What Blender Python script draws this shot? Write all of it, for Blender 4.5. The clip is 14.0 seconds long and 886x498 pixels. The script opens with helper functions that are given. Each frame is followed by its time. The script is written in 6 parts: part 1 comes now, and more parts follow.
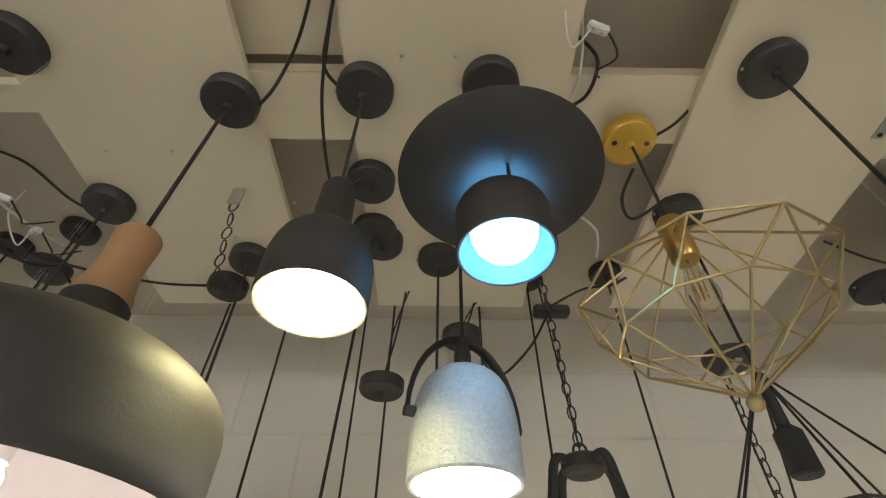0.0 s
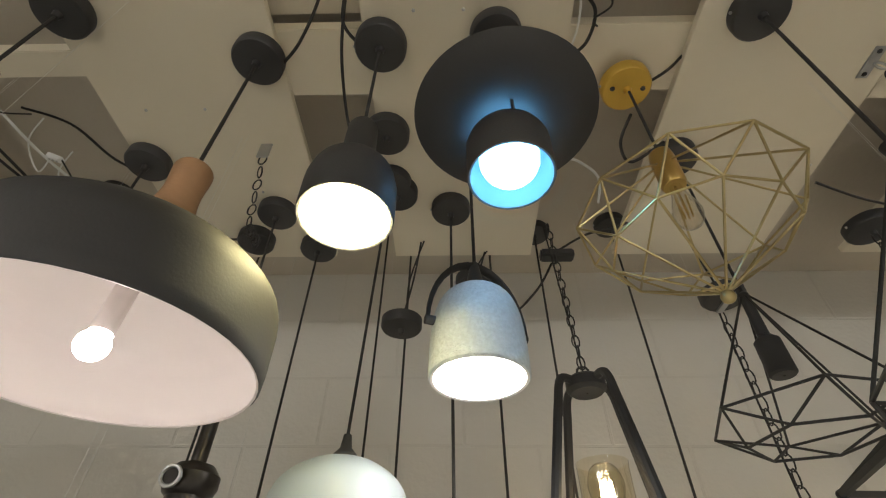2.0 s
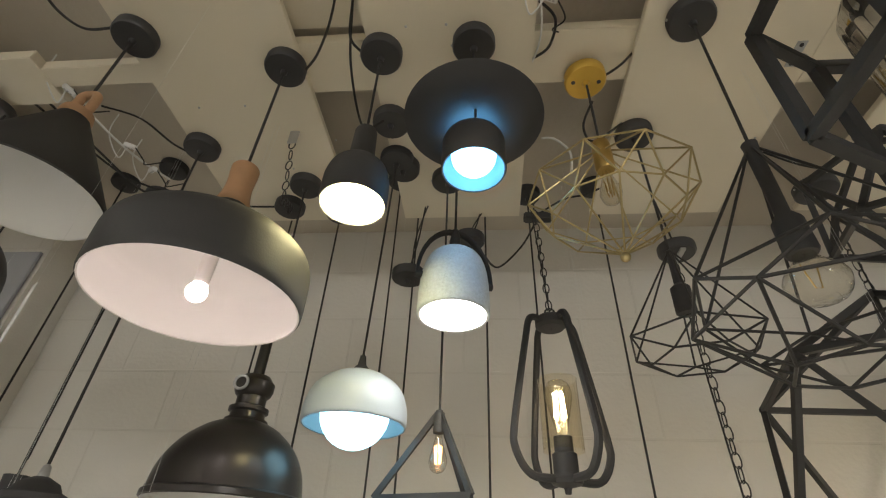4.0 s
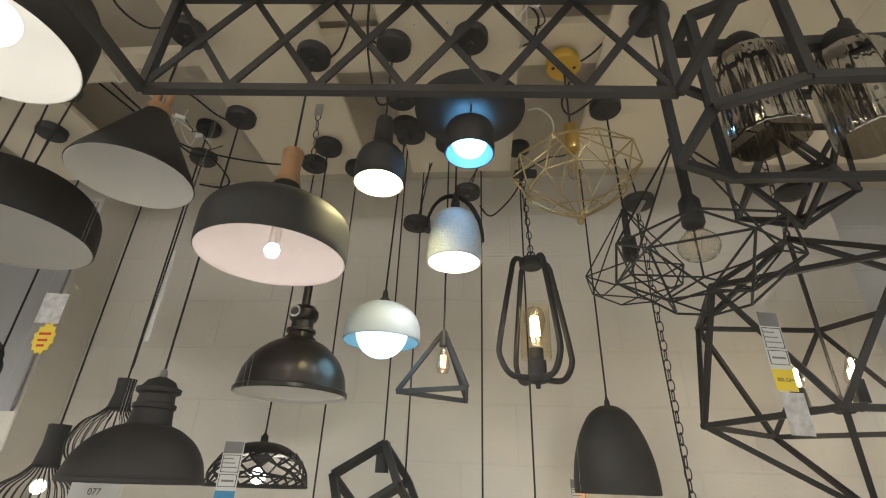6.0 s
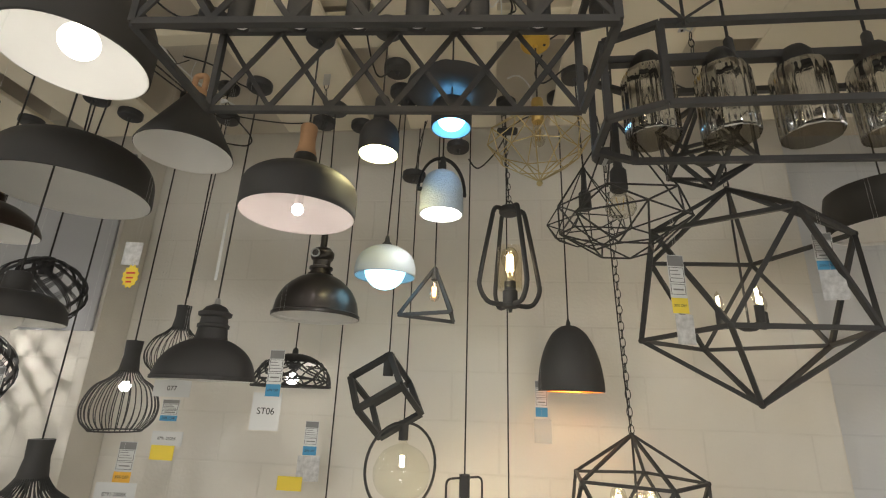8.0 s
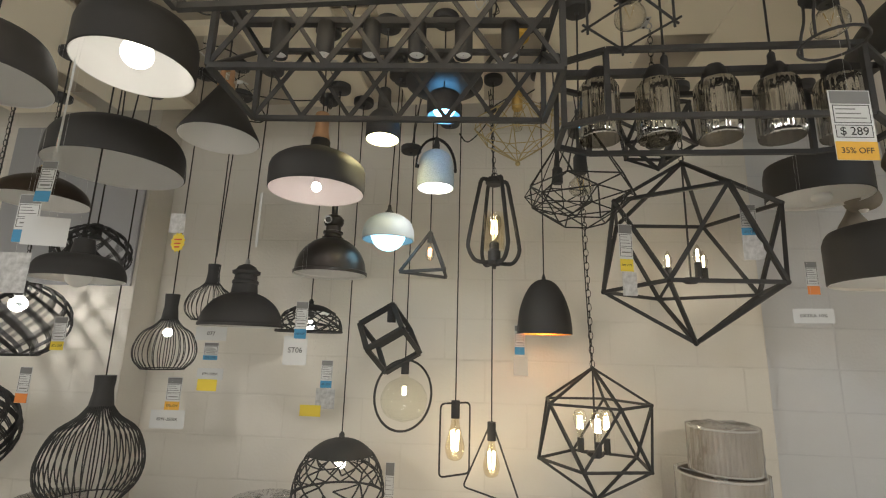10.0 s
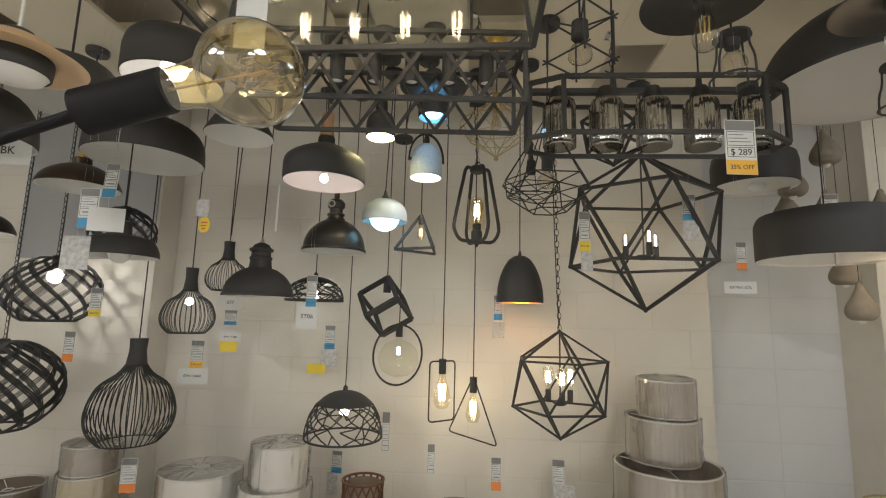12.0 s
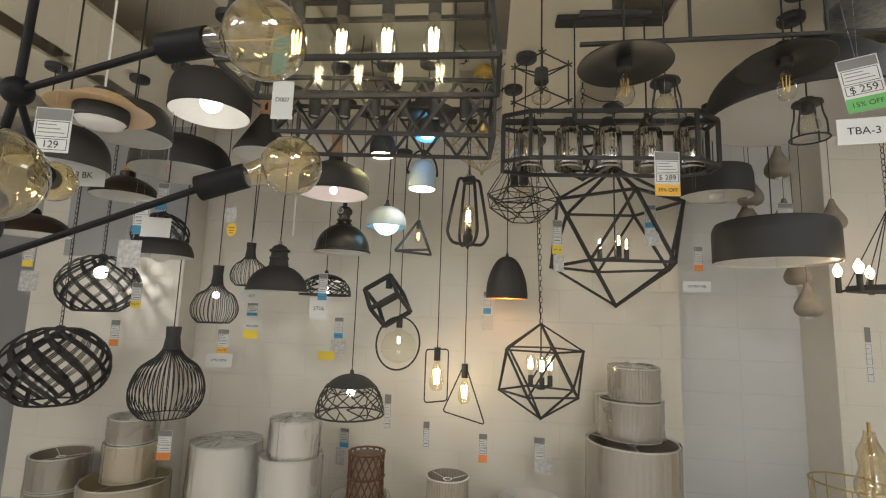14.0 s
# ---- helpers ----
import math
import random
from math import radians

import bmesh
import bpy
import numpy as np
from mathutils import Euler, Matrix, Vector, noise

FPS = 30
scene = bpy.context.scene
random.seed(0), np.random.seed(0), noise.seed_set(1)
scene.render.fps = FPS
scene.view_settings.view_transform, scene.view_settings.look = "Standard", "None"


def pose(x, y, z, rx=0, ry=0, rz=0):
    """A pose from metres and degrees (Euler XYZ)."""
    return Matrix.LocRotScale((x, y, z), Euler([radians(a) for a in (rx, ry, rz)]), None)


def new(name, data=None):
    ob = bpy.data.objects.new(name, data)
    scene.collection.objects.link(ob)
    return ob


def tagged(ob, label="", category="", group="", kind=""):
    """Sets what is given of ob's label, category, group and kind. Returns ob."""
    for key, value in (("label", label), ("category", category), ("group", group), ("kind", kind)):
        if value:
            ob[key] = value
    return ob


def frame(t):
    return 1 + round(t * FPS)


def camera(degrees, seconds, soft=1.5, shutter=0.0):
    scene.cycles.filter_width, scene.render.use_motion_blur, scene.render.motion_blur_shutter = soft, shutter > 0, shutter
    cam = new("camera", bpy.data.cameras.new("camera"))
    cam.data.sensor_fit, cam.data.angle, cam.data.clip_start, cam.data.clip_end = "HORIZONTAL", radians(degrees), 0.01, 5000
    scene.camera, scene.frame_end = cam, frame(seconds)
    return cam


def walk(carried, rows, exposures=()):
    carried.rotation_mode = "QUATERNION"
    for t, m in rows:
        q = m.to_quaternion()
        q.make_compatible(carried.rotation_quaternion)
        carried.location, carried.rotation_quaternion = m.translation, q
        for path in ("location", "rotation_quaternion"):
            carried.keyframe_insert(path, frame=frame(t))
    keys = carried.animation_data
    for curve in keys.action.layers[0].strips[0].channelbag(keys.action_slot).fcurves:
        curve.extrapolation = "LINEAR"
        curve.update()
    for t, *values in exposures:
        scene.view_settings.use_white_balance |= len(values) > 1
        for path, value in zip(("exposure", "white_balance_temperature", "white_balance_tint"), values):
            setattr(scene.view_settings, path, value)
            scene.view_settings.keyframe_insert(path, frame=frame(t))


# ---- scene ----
cam = camera(86.0, 14.0, soft=1.15)
METRES, EYE, TILT, LEAN, TURN = 1.9, 2.02, 0.0, 0.0, 0.0
ROWS = [
    (0.0, 0.0, 0.0, 0.0, -0.49, 44.48, -0.5),
    (0.5, -0.0054, -0.0045, -0.0139, 0.39, 43.95, -0.35),
    (1.0, -0.0073, -0.0079, -0.0297, 0.78, 43.29, -0.0),
    (1.5, -0.0058, -0.011, -0.0423, 0.92, 42.57, -0.01),
    (2.0, -0.0021, -0.0057, -0.0562, 1.3, 41.9, -0.48),
    (2.5, 0.0044, -0.0197, -0.0691, 1.8, 41.37, -1.08),
    (3.0, 0.0193, -0.0495, -0.088, 2.67, 40.03, -1.63),
    (3.5, 0.0327, -0.0804, -0.1043, 3.39, 38.26, -1.88),
    (4.0, 0.0449, -0.1125, -0.1199, 4.34, 35.6, -2.1),
    (6.5, 0.0609, -0.3032, -0.1757, 4.71, 24.33, -1.77),
    (7.0, 0.081, -0.3454, -0.1857, 5.33, 21.98, -2.03),
    (7.5, 0.0996, -0.3816, -0.1894, 5.88, 19.86, -2.05),
    (8.0, 0.1014, -0.4154, -0.1941, 5.79, 17.87, -1.91),
    (8.5, 0.0971, -0.4569, -0.2028, 5.52, 16.02, -1.71),
    (9.0, 0.1001, -0.4947, -0.2058, 5.28, 14.17, -1.56),
    (11.5, 0.134, -0.6856, -0.2089, 4.5, 9.51, -1.79),
    (12.0, 0.1295, -0.7241, -0.2106, 3.76, 8.2, -1.42),
    (12.5, 0.1304, -0.7526, -0.2057, 3.73, 7.37, -1.26),
    (13.0, 0.1431, -0.7871, -0.2061, 4.11, 7.41, -1.48),
    (13.5, 0.1665, -0.8343, -0.2108, 4.64, 7.63, -1.8),
    (14.0, 0.1824, -0.8814, -0.2174, 4.9, 7.72, -1.9),
]
walk(cam, [(t, pose(0, 0, EYE, TILT, LEAN, TURN) @ pose(METRES * x, METRES * y, METRES * z, 90 + pitch, roll, yaw)) for t, x, y, z, yaw, pitch, roll in ROWS],
     exposures=[(0.0, 1.16), (2.5, 0.94), (4.0, 0.96), (6.5, 1.0), (9.0, 0.86), (11.5, 0.78), (14.0, 0.78)])

# ---- world and exposure ----
world = bpy.data.worlds.new("world")
scene.world = world
world.use_nodes = True
world.node_tree.nodes["Background"].inputs[0].default_value = (0.9, 0.95, 1.0, 1)
world.node_tree.nodes["Background"].inputs[1].default_value = 0.15


# ---- materials ----
def material(name, colour, rough=0.5, metal=0.0, var=0.12, scale=9.0, bump=0.05, bump_scale=160.0, coat=0.0, spec=0.5):
    m = bpy.data.materials.new(name)
    m.use_nodes = True
    nt = m.node_tree
    b = nt.nodes["Principled BSDF"]
    co = nt.nodes.new("ShaderNodeTexCoord")
    big = nt.nodes.new("ShaderNodeTexNoise")
    big.inputs["Scale"].default_value, big.inputs["Detail"].default_value = scale, 6
    fine = nt.nodes.new("ShaderNodeTexNoise")
    fine.inputs["Scale"].default_value, fine.inputs["Detail"].default_value = bump_scale, 3
    for n in (big, fine):
        nt.links.new(co.outputs["Object"], n.inputs["Vector"])
    mixn = nt.nodes.new("ShaderNodeMix")
    mixn.data_type = "RGBA"
    mixn.inputs[6].default_value = (*[max(0, c * (1 - var)) for c in colour], 1)
    mixn.inputs[7].default_value = (*[min(1, c * (1 + var)) for c in colour], 1)
    nt.links.new(big.outputs["Fac"], mixn.inputs[0])
    nt.links.new(mixn.outputs[2], b.inputs["Base Color"])
    mr = nt.nodes.new("ShaderNodeMapRange")
    mr.inputs["To Min"].default_value, mr.inputs["To Max"].default_value = max(0.02, rough - 0.08), min(1, rough + 0.1)
    nt.links.new(big.outputs["Fac"], mr.inputs["Value"])
    nt.links.new(mr.outputs["Result"], b.inputs["Roughness"])
    b.inputs["Metallic"].default_value = metal
    b.inputs["Coat Weight"].default_value = coat
    b.inputs["Specular IOR Level"].default_value = spec
    if bump:
        bn = nt.nodes.new("ShaderNodeBump")
        bn.inputs["Strength"].default_value, bn.inputs["Distance"].default_value = bump, 0.004
        nt.links.new(fine.outputs["Fac"], bn.inputs["Height"])
        nt.links.new(bn.outputs["Normal"], b.inputs["Normal"])
    return m


def glow(name, colour, strength):
    m = bpy.data.materials.new(name)
    m.use_nodes = True
    nt = m.node_tree
    nt.nodes.remove(nt.nodes["Principled BSDF"])
    e = nt.nodes.new("ShaderNodeEmission")
    e.inputs[0].default_value, e.inputs[1].default_value = (*colour, 1), strength
    nt.links.new(e.outputs[0], nt.nodes["Material Output"].inputs[0])
    return m


def thin_glass(name, tint, gloss=0.25, rough=0.03, base=0.04):
    """A thin pane or bulb: tinted see-through with a Fresnel gloss."""
    m = bpy.data.materials.new(name)
    m.use_nodes = True
    nt = m.node_tree
    nt.nodes.remove(nt.nodes["Principled BSDF"])
    tr = nt.nodes.new("ShaderNodeBsdfTransparent")
    tr.inputs[0].default_value = (*tint, 1)
    gl = nt.nodes.new("ShaderNodeBsdfGlossy")
    gl.inputs["Roughness"].default_value = rough
    lw = nt.nodes.new("ShaderNodeLayerWeight")
    lw.inputs[0].default_value = 0.5
    pw = nt.nodes.new("ShaderNodeMath")
    pw.operation = "POWER"
    pw.inputs[1].default_value = 3.0
    nt.links.new(lw.outputs["Facing"], pw.inputs[0])
    ma = nt.nodes.new("ShaderNodeMath")
    ma.operation = "MULTIPLY_ADD"
    ma.inputs[1].default_value, ma.inputs[2].default_value = gloss * 2, base
    ma.use_clamp = True
    nt.links.new(pw.outputs[0], ma.inputs[0])
    mx = nt.nodes.new("ShaderNodeMixShader")
    nt.links.new(ma.outputs[0], mx.inputs[0])
    nt.links.new(tr.outputs[0], mx.inputs[1])
    nt.links.new(gl.outputs[0], mx.inputs[2])
    nt.links.new(mx.outputs[0], nt.nodes["Material Output"].inputs[0])
    return m


BLACK = material("matt black metal", (0.036, 0.035, 0.035), 0.6, 0.0, 0.2, 14, 0.06, 300)
WIRE = material("black wire", (0.03, 0.028, 0.026), 0.5, 0.2, 0.2, 30, 0.05, 300)
CORD = material("black fabric cord", (0.03, 0.028, 0.026), 0.8, 0, 0.2, 60, 0.3, 900)
ROSE = material("black ceiling rose plastic", (0.036, 0.035, 0.036), 0.45, 0, 0.15, 20, 0.04, 300)
WHITE_IN = material("white enamel lining", (0.78, 0.77, 0.75), 0.35, 0, 0.03, 6, 0.02, 90)
GREY_IN = material("greyish white gloss lining", (0.6, 0.575, 0.54), 0.16, 0, 0.06, 6, 0.03, 60)
SATIN = material("satin brown-black metal", (0.045, 0.04, 0.037), 0.3, 0.55, 0.2, 10, 0.05, 200)
# lining darkened and blued: part of the lamp's cyan glow sits in this colour
BLUEGLOW_IN = material("lining tinted for blue lamp glow", (0.13, 0.17, 0.19), 0.35, 0, 0.05, 6, 0.02, 90)
PINK_IN = material("pinkish white enamel lining", (0.8, 0.735, 0.71), 0.4, 0, 0.03, 6, 0.02, 90)
WHITE_METAL = material("white painted metal", (0.78, 0.78, 0.77), 0.4, 0, 0.04, 6, 0.02, 90)
COPPER_IN = material("copper gold lining", (0.75, 0.42, 0.12), 0.35, 0.7, 0.06, 6, 0.02, 90)
WOOD = material("turned beech wood", (0.41, 0.235, 0.125), 0.5, 0, 0.3, 22, 0.15, 140)
HATWOOD = material("pale bent wood", (0.62, 0.43, 0.25), 0.45, 0, 0.2, 12, 0.1, 90)
GOLD = material("brushed gold wire", (0.5, 0.4, 0.2), 0.32, 0.9, 0.15, 20, 0.05, 300)
GOLDROSE = material("gold painted rose", (0.62, 0.4, 0.07), 0.35, 0.55, 0.12, 20, 0.05, 300)
BRASS = material("brass", (0.55, 0.38, 0.13), 0.3, 0.95, 0.12, 20, 0.04, 200)
STONE = material("speckled white terrazzo", (0.55, 0.6, 0.63), 0.7, 0, 0.25, 180, 0.8, 220)
CONCRETE = material("grey brown concrete", (0.26, 0.23, 0.19), 0.75, 0, 0.3, 24, 0.3, 150)
PAINT = material("off-white painted block", (0.69, 0.66, 0.6), 0.6, 0, 0.06, 3.5, 0.35, 70)
# the cool light in the recess is put into these two colours
PAINT_COOL_LIT = material("block paint tinted for cool light", (0.6, 0.61, 0.625), 0.55, 0, 0.06, 3.5, 0.35, 70)
MORTAR_COOL_LIT = material("mortar joint tinted for cool light", (0.57, 0.58, 0.6), 0.7, 0, 0.08, 8, 0.3, 120)
MORTAR = material("painted mortar joint", (0.67, 0.64, 0.58), 0.7, 0, 0.08, 8, 0.3, 120)
BOARD = material("white melamine board", (0.75, 0.685, 0.55), 0.45, 0, 0.05, 2.5, 0.03, 60)
SLAB = material("grey brown ceiling slab", (0.54, 0.485, 0.4), 0.8, 0, 0.12, 3, 0.3, 60)
FLOOR = material("pale grey vinyl floor", (0.72, 0.7, 0.66), 0.4, 0, 0.12, 3, 0.05, 60)
CARD = material("white card", (0.64, 0.65, 0.65), 0.5, 0, 0.04, 20, 0.02, 90)
GREYHEAD = material("grey printed header", (0.2, 0.2, 0.2), 0.6, 0, 0.1, 40, 0, 90)
INK = material("black ink", (0.03, 0.03, 0.03), 0.6, 0, 0.1, 40, 0, 90)
YELLOW = material("yellow paper", (0.78, 0.6, 0.06), 0.6, 0, 0.06, 30, 0.02, 90)
ORANGE = material("orange sticker", (0.75, 0.25, 0.06), 0.6, 0, 0.06, 30, 0.02, 90)
AMBERST = material("amber sticker", (0.8, 0.45, 0.06), 0.6, 0, 0.06, 30, 0.02, 90)
BLUEST = material("blue sticker", (0.06, 0.28, 0.5), 0.6, 0, 0.06, 30, 0.02, 90)
GREENST = material("green sticker", (0.12, 0.42, 0.12), 0.6, 0, 0.06, 30, 0.02, 90)
REDINK = material("red ink", (0.6, 0.05, 0.04), 0.6, 0, 0.06, 30, 0, 90)
PHOTO = material("grey printed picture", (0.5, 0.5, 0.5), 0.5, 0, 0.7, 60, 0, 90)
SHADE_W = material("white fabric shade in film", (0.66, 0.64, 0.6), 0.35, 0, 0.06, 7, 0.5, 14, 0.5)
SHADE_Y = material("cream fabric shade in film", (0.44, 0.36, 0.22), 0.35, 0, 0.08, 7, 0.5, 14, 0.5)
SHADE_B = material("beige fabric shade in film", (0.25, 0.2, 0.155), 0.35, 0, 0.1, 7, 0.5, 14, 0.5)
SHADE_G = material("silver grey fabric shade", (0.34, 0.295, 0.25), 0.4, 0, 0.2, 16, 0.5, 20, 0.4)
TRIMW = material("white tape trim", (0.6, 0.59, 0.56), 0.5, 0, 0.04, 20, 0.05, 90)
WICKER = material("brown wicker", (0.13, 0.055, 0.028), 0.6, 0, 0.4, 40, 0.3, 200)
CABINET = material("white laminate", (0.7, 0.69, 0.66), 0.4, 0, 0.04, 3, 0.02, 60)
PANELG = material("blue-grey laminate board", (0.34, 0.345, 0.36), 0.45, 0, 0.06, 4, 0.03, 60)
DEEP = material("deep black metal", (0.009, 0.009, 0.01), 0.55, 0, 0.2, 30, 0.05, 300, 0.0, 0.2)
BRONZE = material("aged bronze metal", (0.055, 0.04, 0.03), 0.36, 0.7, 0.3, 9, 0.05, 160)
# pale dome metal with the blue light falling on it mixed into the colour
PALEDOME = material("pale metal tinted for blue light", (0.37, 0.43, 0.48), 0.4, 0, 0.05, 8, 0.02, 90)
LEATHER = material("black leather strap", (0.02, 0.018, 0.017), 0.55, 0, 0.2, 30, 0.2, 200)
STEEL = material("zinc steel bracket", (0.5, 0.5, 0.5), 0.35, 0.9, 0.15, 30, 0.05, 200)
WHITECORD = material("white plastic flex", (0.7, 0.7, 0.68), 0.5, 0, 0.05, 20, 0.02, 90)
PATTERN = material("carved silver plate", (0.4, 0.4, 0.4), 0.4, 0.6, 0.6, 45, 1.0, 45)

CLEAR = thin_glass("clear bulb glass", (0.96, 0.94, 0.88), 0.65, 0.02, 0.09)
AMBER = thin_glass("amber bulb glass", (0.96, 0.86, 0.58), 0.75, 0.015, 0.2)
PALEAMBER = thin_glass("pale amber glass", (0.97, 0.92, 0.79), 0.35, 0.03, 0.06)
BLOWN = thin_glass("blown amber glass", (0.95, 0.86, 0.66), 0.8, 0.03, 0.22)
BUBBLE = thin_glass("pale thin bulb glass", (0.985, 0.985, 0.94), 0.22, 0.03, 0.03)
PANE = thin_glass("clear pane", (0.93, 0.94, 0.92), 0.3, 0.01, 0.06)
FILM = thin_glass("clear plastic film", (0.93, 0.93, 0.92), 0.6, 0.13, 0.24)
SMOKE = thin_glass("smoked mirror glass", (0.45, 0.42, 0.37), 0.3, 0.05, 0.5)

G_COOL = glow("cool white lamp", (0.18, 0.55, 1.0), 9)
G_WHITE = glow("white lamp", (1.0, 0.95, 0.86), 16)
G_YELL = glow("yellowish lamp", (1.0, 0.86, 0.42), 26)
G_PINK = glow("warm white lamp", (1.0, 0.93, 0.89), 19)
G_OPAL = glow("cool opal ball", (0.42, 0.8, 1.0), 2.6)
G_FIL = glow("warm filament", (1.0, 0.8, 0.52), 22)
G_FILD = glow("dim orange filament", (1.0, 0.45, 0.15), 6)
G_BALL = glow("small bright lamp", (1.0, 0.96, 0.88), 48)
G_FILR = glow("ring lamp filament", (1.0, 0.9, 0.65), 14)
G_FIL2 = glow("pale filament", (1.0, 0.86, 0.58), 22)
G_CAND2 = glow("candle filament", (1.0, 0.82, 0.55), 60)
G_WARM = glow("warm bulb", (1.0, 0.85, 0.65), 12)
G_BRIGHT = glow("bright white bulb", (1.0, 0.95, 0.85), 3.2)
G_SHOP = glow("shop light diffuser", (0.97, 0.97, 0.96), 10.0)
G_SIDE = glow("added side light diffuser", (0.86, 0.94, 1.0), 3.0)
G_EGG = glow("amber bulb", (1.0, 0.6, 0.25), 22)
G_CANDLE = glow("warm candle bulb", (1.0, 0.72, 0.4), 14)


# ---- geometry helpers ----
class Geo:
    def __init__(self):
        self.v, self.f = [], []

    def add(self, vs, fs):
        n = len(self.v)
        self.v += [tuple(p) for p in vs]
        self.f += [tuple(i + n for i in f) for f in fs]
        return self

    def lathe(self, prof, n=40, c=(0, 0), wobble=None):
        vs, fs, k = [], [], len(prof)
        for i in range(n):
            a = 2 * math.pi * i / n
            for r, z in prof:
                vs.append((c[0] + r * math.cos(a), c[1] + r * math.sin(a), z))
        for i in range(n):
            j = (i + 1) % n
            for q in range(k - 1):
                fs.append((i * k + q, j * k + q, j * k + q + 1, i * k + q + 1))
        return self.add(vs, fs)

    def tube(self, pts, r, n=6, closed=False, flat=1.0):
        pts = [Vector(p) for p in pts]
        m = len(pts)
        vs, fs = [], []
        up = None
        for i, p in enumerate(pts):
            a = pts[(i - 1) % m] if closed or i else p
            b = pts[(i + 1) % m] if closed or i < m - 1 else p
            d = (b - a).normalized()
            if up is None:
                up = d.orthogonal().normalized()
            up = (up - d * up.dot(d)).normalized()
            s = d.cross(up)
            for q in range(n):
                w = 2 * math.pi * q / n
                vs.append(p + up * (r * math.cos(w)) + s * (r * flat * math.sin(w)))
        for i in range(m if closed else m - 1):
            j = (i + 1) % m
            for q in range(n):
                u = (q + 1) % n
                fs.append((i * n + q, i * n + u, j * n + u, j * n + q))
        if not closed:
            fs.append(tuple(range(n))[::-1])
            fs.append(tuple((m - 1) * n + q for q in range(n)))
        return self.add(vs, fs)

    def bar(self, p, q, w, h=None, up=(0, 0, 1)):
        """A square bar from p to q."""
        p, q, h = Vector(p), Vector(q), h or w
        d = (q - p).normalized()
        u = Vector(up)
        if abs(d.dot(u)) > 0.95:
            u = Vector((0, 1, 0))
        s = d.cross(u).normalized()
        u = s.cross(d)
        vs = [e + s * (w / 2 * a) + u * (h / 2 * b) for e in (p, q) for a, b in ((-1, -1), (1, -1), (1, 1), (-1, 1))]
        return self.add(vs, [(3, 2, 1, 0), (4, 5, 6, 7), (0, 1, 5, 4), (1, 2, 6, 5), (2, 3, 7, 6), (3, 0, 4, 7)])

    def box(self, lo, hi, bev=0.0):
        x0, y0, z0 = lo
        x1, y1, z1 = hi
        if not bev:
            vs = [(x, y, z) for z in (z0, z1) for x, y in ((x0, y0), (x1, y0), (x1, y1), (x0, y1))]
            return self.add(vs, [(3, 2, 1, 0), (4, 5, 6, 7), (0, 1, 5, 4), (1, 2, 6, 5), (2, 3, 7, 6), (3, 0, 4, 7)])
        bm = bmesh.new()
        bmesh.ops.create_cube(bm, size=1)
        for v in bm.verts:
            v.co = Vector(((x0 + x1) / 2 + v.co.x * (x1 - x0), (y0 + y1) / 2 + v.co.y * (y1 - y0), (z0 + z1) / 2 + v.co.z * (z1 - z0)))
        bmesh.ops.bevel(bm, geom=bm.edges[:], offset=bev, segments=2, affect="EDGES")
        bm.verts.index_update()
        self.add([v.co[:] for v in bm.verts], [[v.index for v in f.verts] for f in bm.faces])
        bm.free()
        return self

    def ball(self, c, r, nu=16, nv=10, sz=1.0):
        prof = [(max(1e-4, r * math.sin(math.pi * i / nv)), c[2] - r * sz * math.cos(math.pi * i / nv)) for i in range(nv + 1)]
        return self.lathe(prof, nu, c[:2])


def smooth_prof(pts, k=4):
    """A rounded profile through the points."""
    out = []
    n = len(pts)
    for i in range(n - 1):
        p0, p1, p2, p3 = pts[max(0, i - 1)], pts[i], pts[i + 1], pts[min(n - 1, i + 2)]
        for s in range(k):
            t = s / k
            out.append(tuple(0.5 * (2 * b + (c - a) * t + (2 * a - 5 * b + 4 * c - d) * t * t + (3 * b - a - 3 * c + d) * t ** 3) for a, b, c, d in zip(p0, p1, p2, p3)))
    return out + [pts[-1]]


def smooth_path(pts, k=6):
    return smooth_prof(pts, k)


def thing(name, loc, label, category, group=""):
    ob = new(name)
    ob.empty_display_size = 0.05
    ob.location = loc
    return tagged(ob, label, category, group)


def part(name, geo, mat, parent=None, label="", flat=False, shadow=True):
    me = bpy.data.meshes.new(name)
    top = parent
    while top is not None and top.parent is not None:
        top = top.parent
    o = top.location if top is not None else Vector()
    me.from_pydata([(x - o.x, y - o.y, z - o.z) for x, y, z in geo.v], [], geo.f)
    me.validate()
    me.materials.append(mat)
    if not flat:
        me.polygons.foreach_set("use_smooth", [True] * len(me.polygons))
        try:
            me.set_sharp_from_angle(angle=radians(38))
        except AttributeError:
            pass
    ob = new(name, me)
    ob.parent = parent
    if label:
        tagged(ob, label)
    if not shadow:
        ob.visible_shadow = False
    return ob


def words(text, size, place, mat, parent, turn=(90, 0, 0)):
    cu = bpy.data.curves.new("lettering", "FONT")
    cu.body, cu.size, cu.align_x, cu.align_y = text, size, "CENTER", "CENTER"
    cu.extrude, cu.offset = 0.0001, size * 0.004
    cu.materials.append(mat)
    ob = new("lettering", cu)
    top = parent
    while top.parent is not None:
        top = top.parent
    ob.matrix_basis = pose(*(Vector(place) - top.location), *turn)
    ob.parent = parent
    return ob


CEIL, SLABZ = 2.755, 2.95
BOARDS = ((-2.9, -2.45), (-2.2, -1.75), (-1.62, -1.22), (-0.7, -0.32), (-0.16, 0.202), (0.42, 0.80), (1.02, 1.75), (1.98, 2.6))
BATTENS = ((0.355, 0.485), (-0.75, -0.6), (-1.9, -1.75), (-3.2, -3.0))


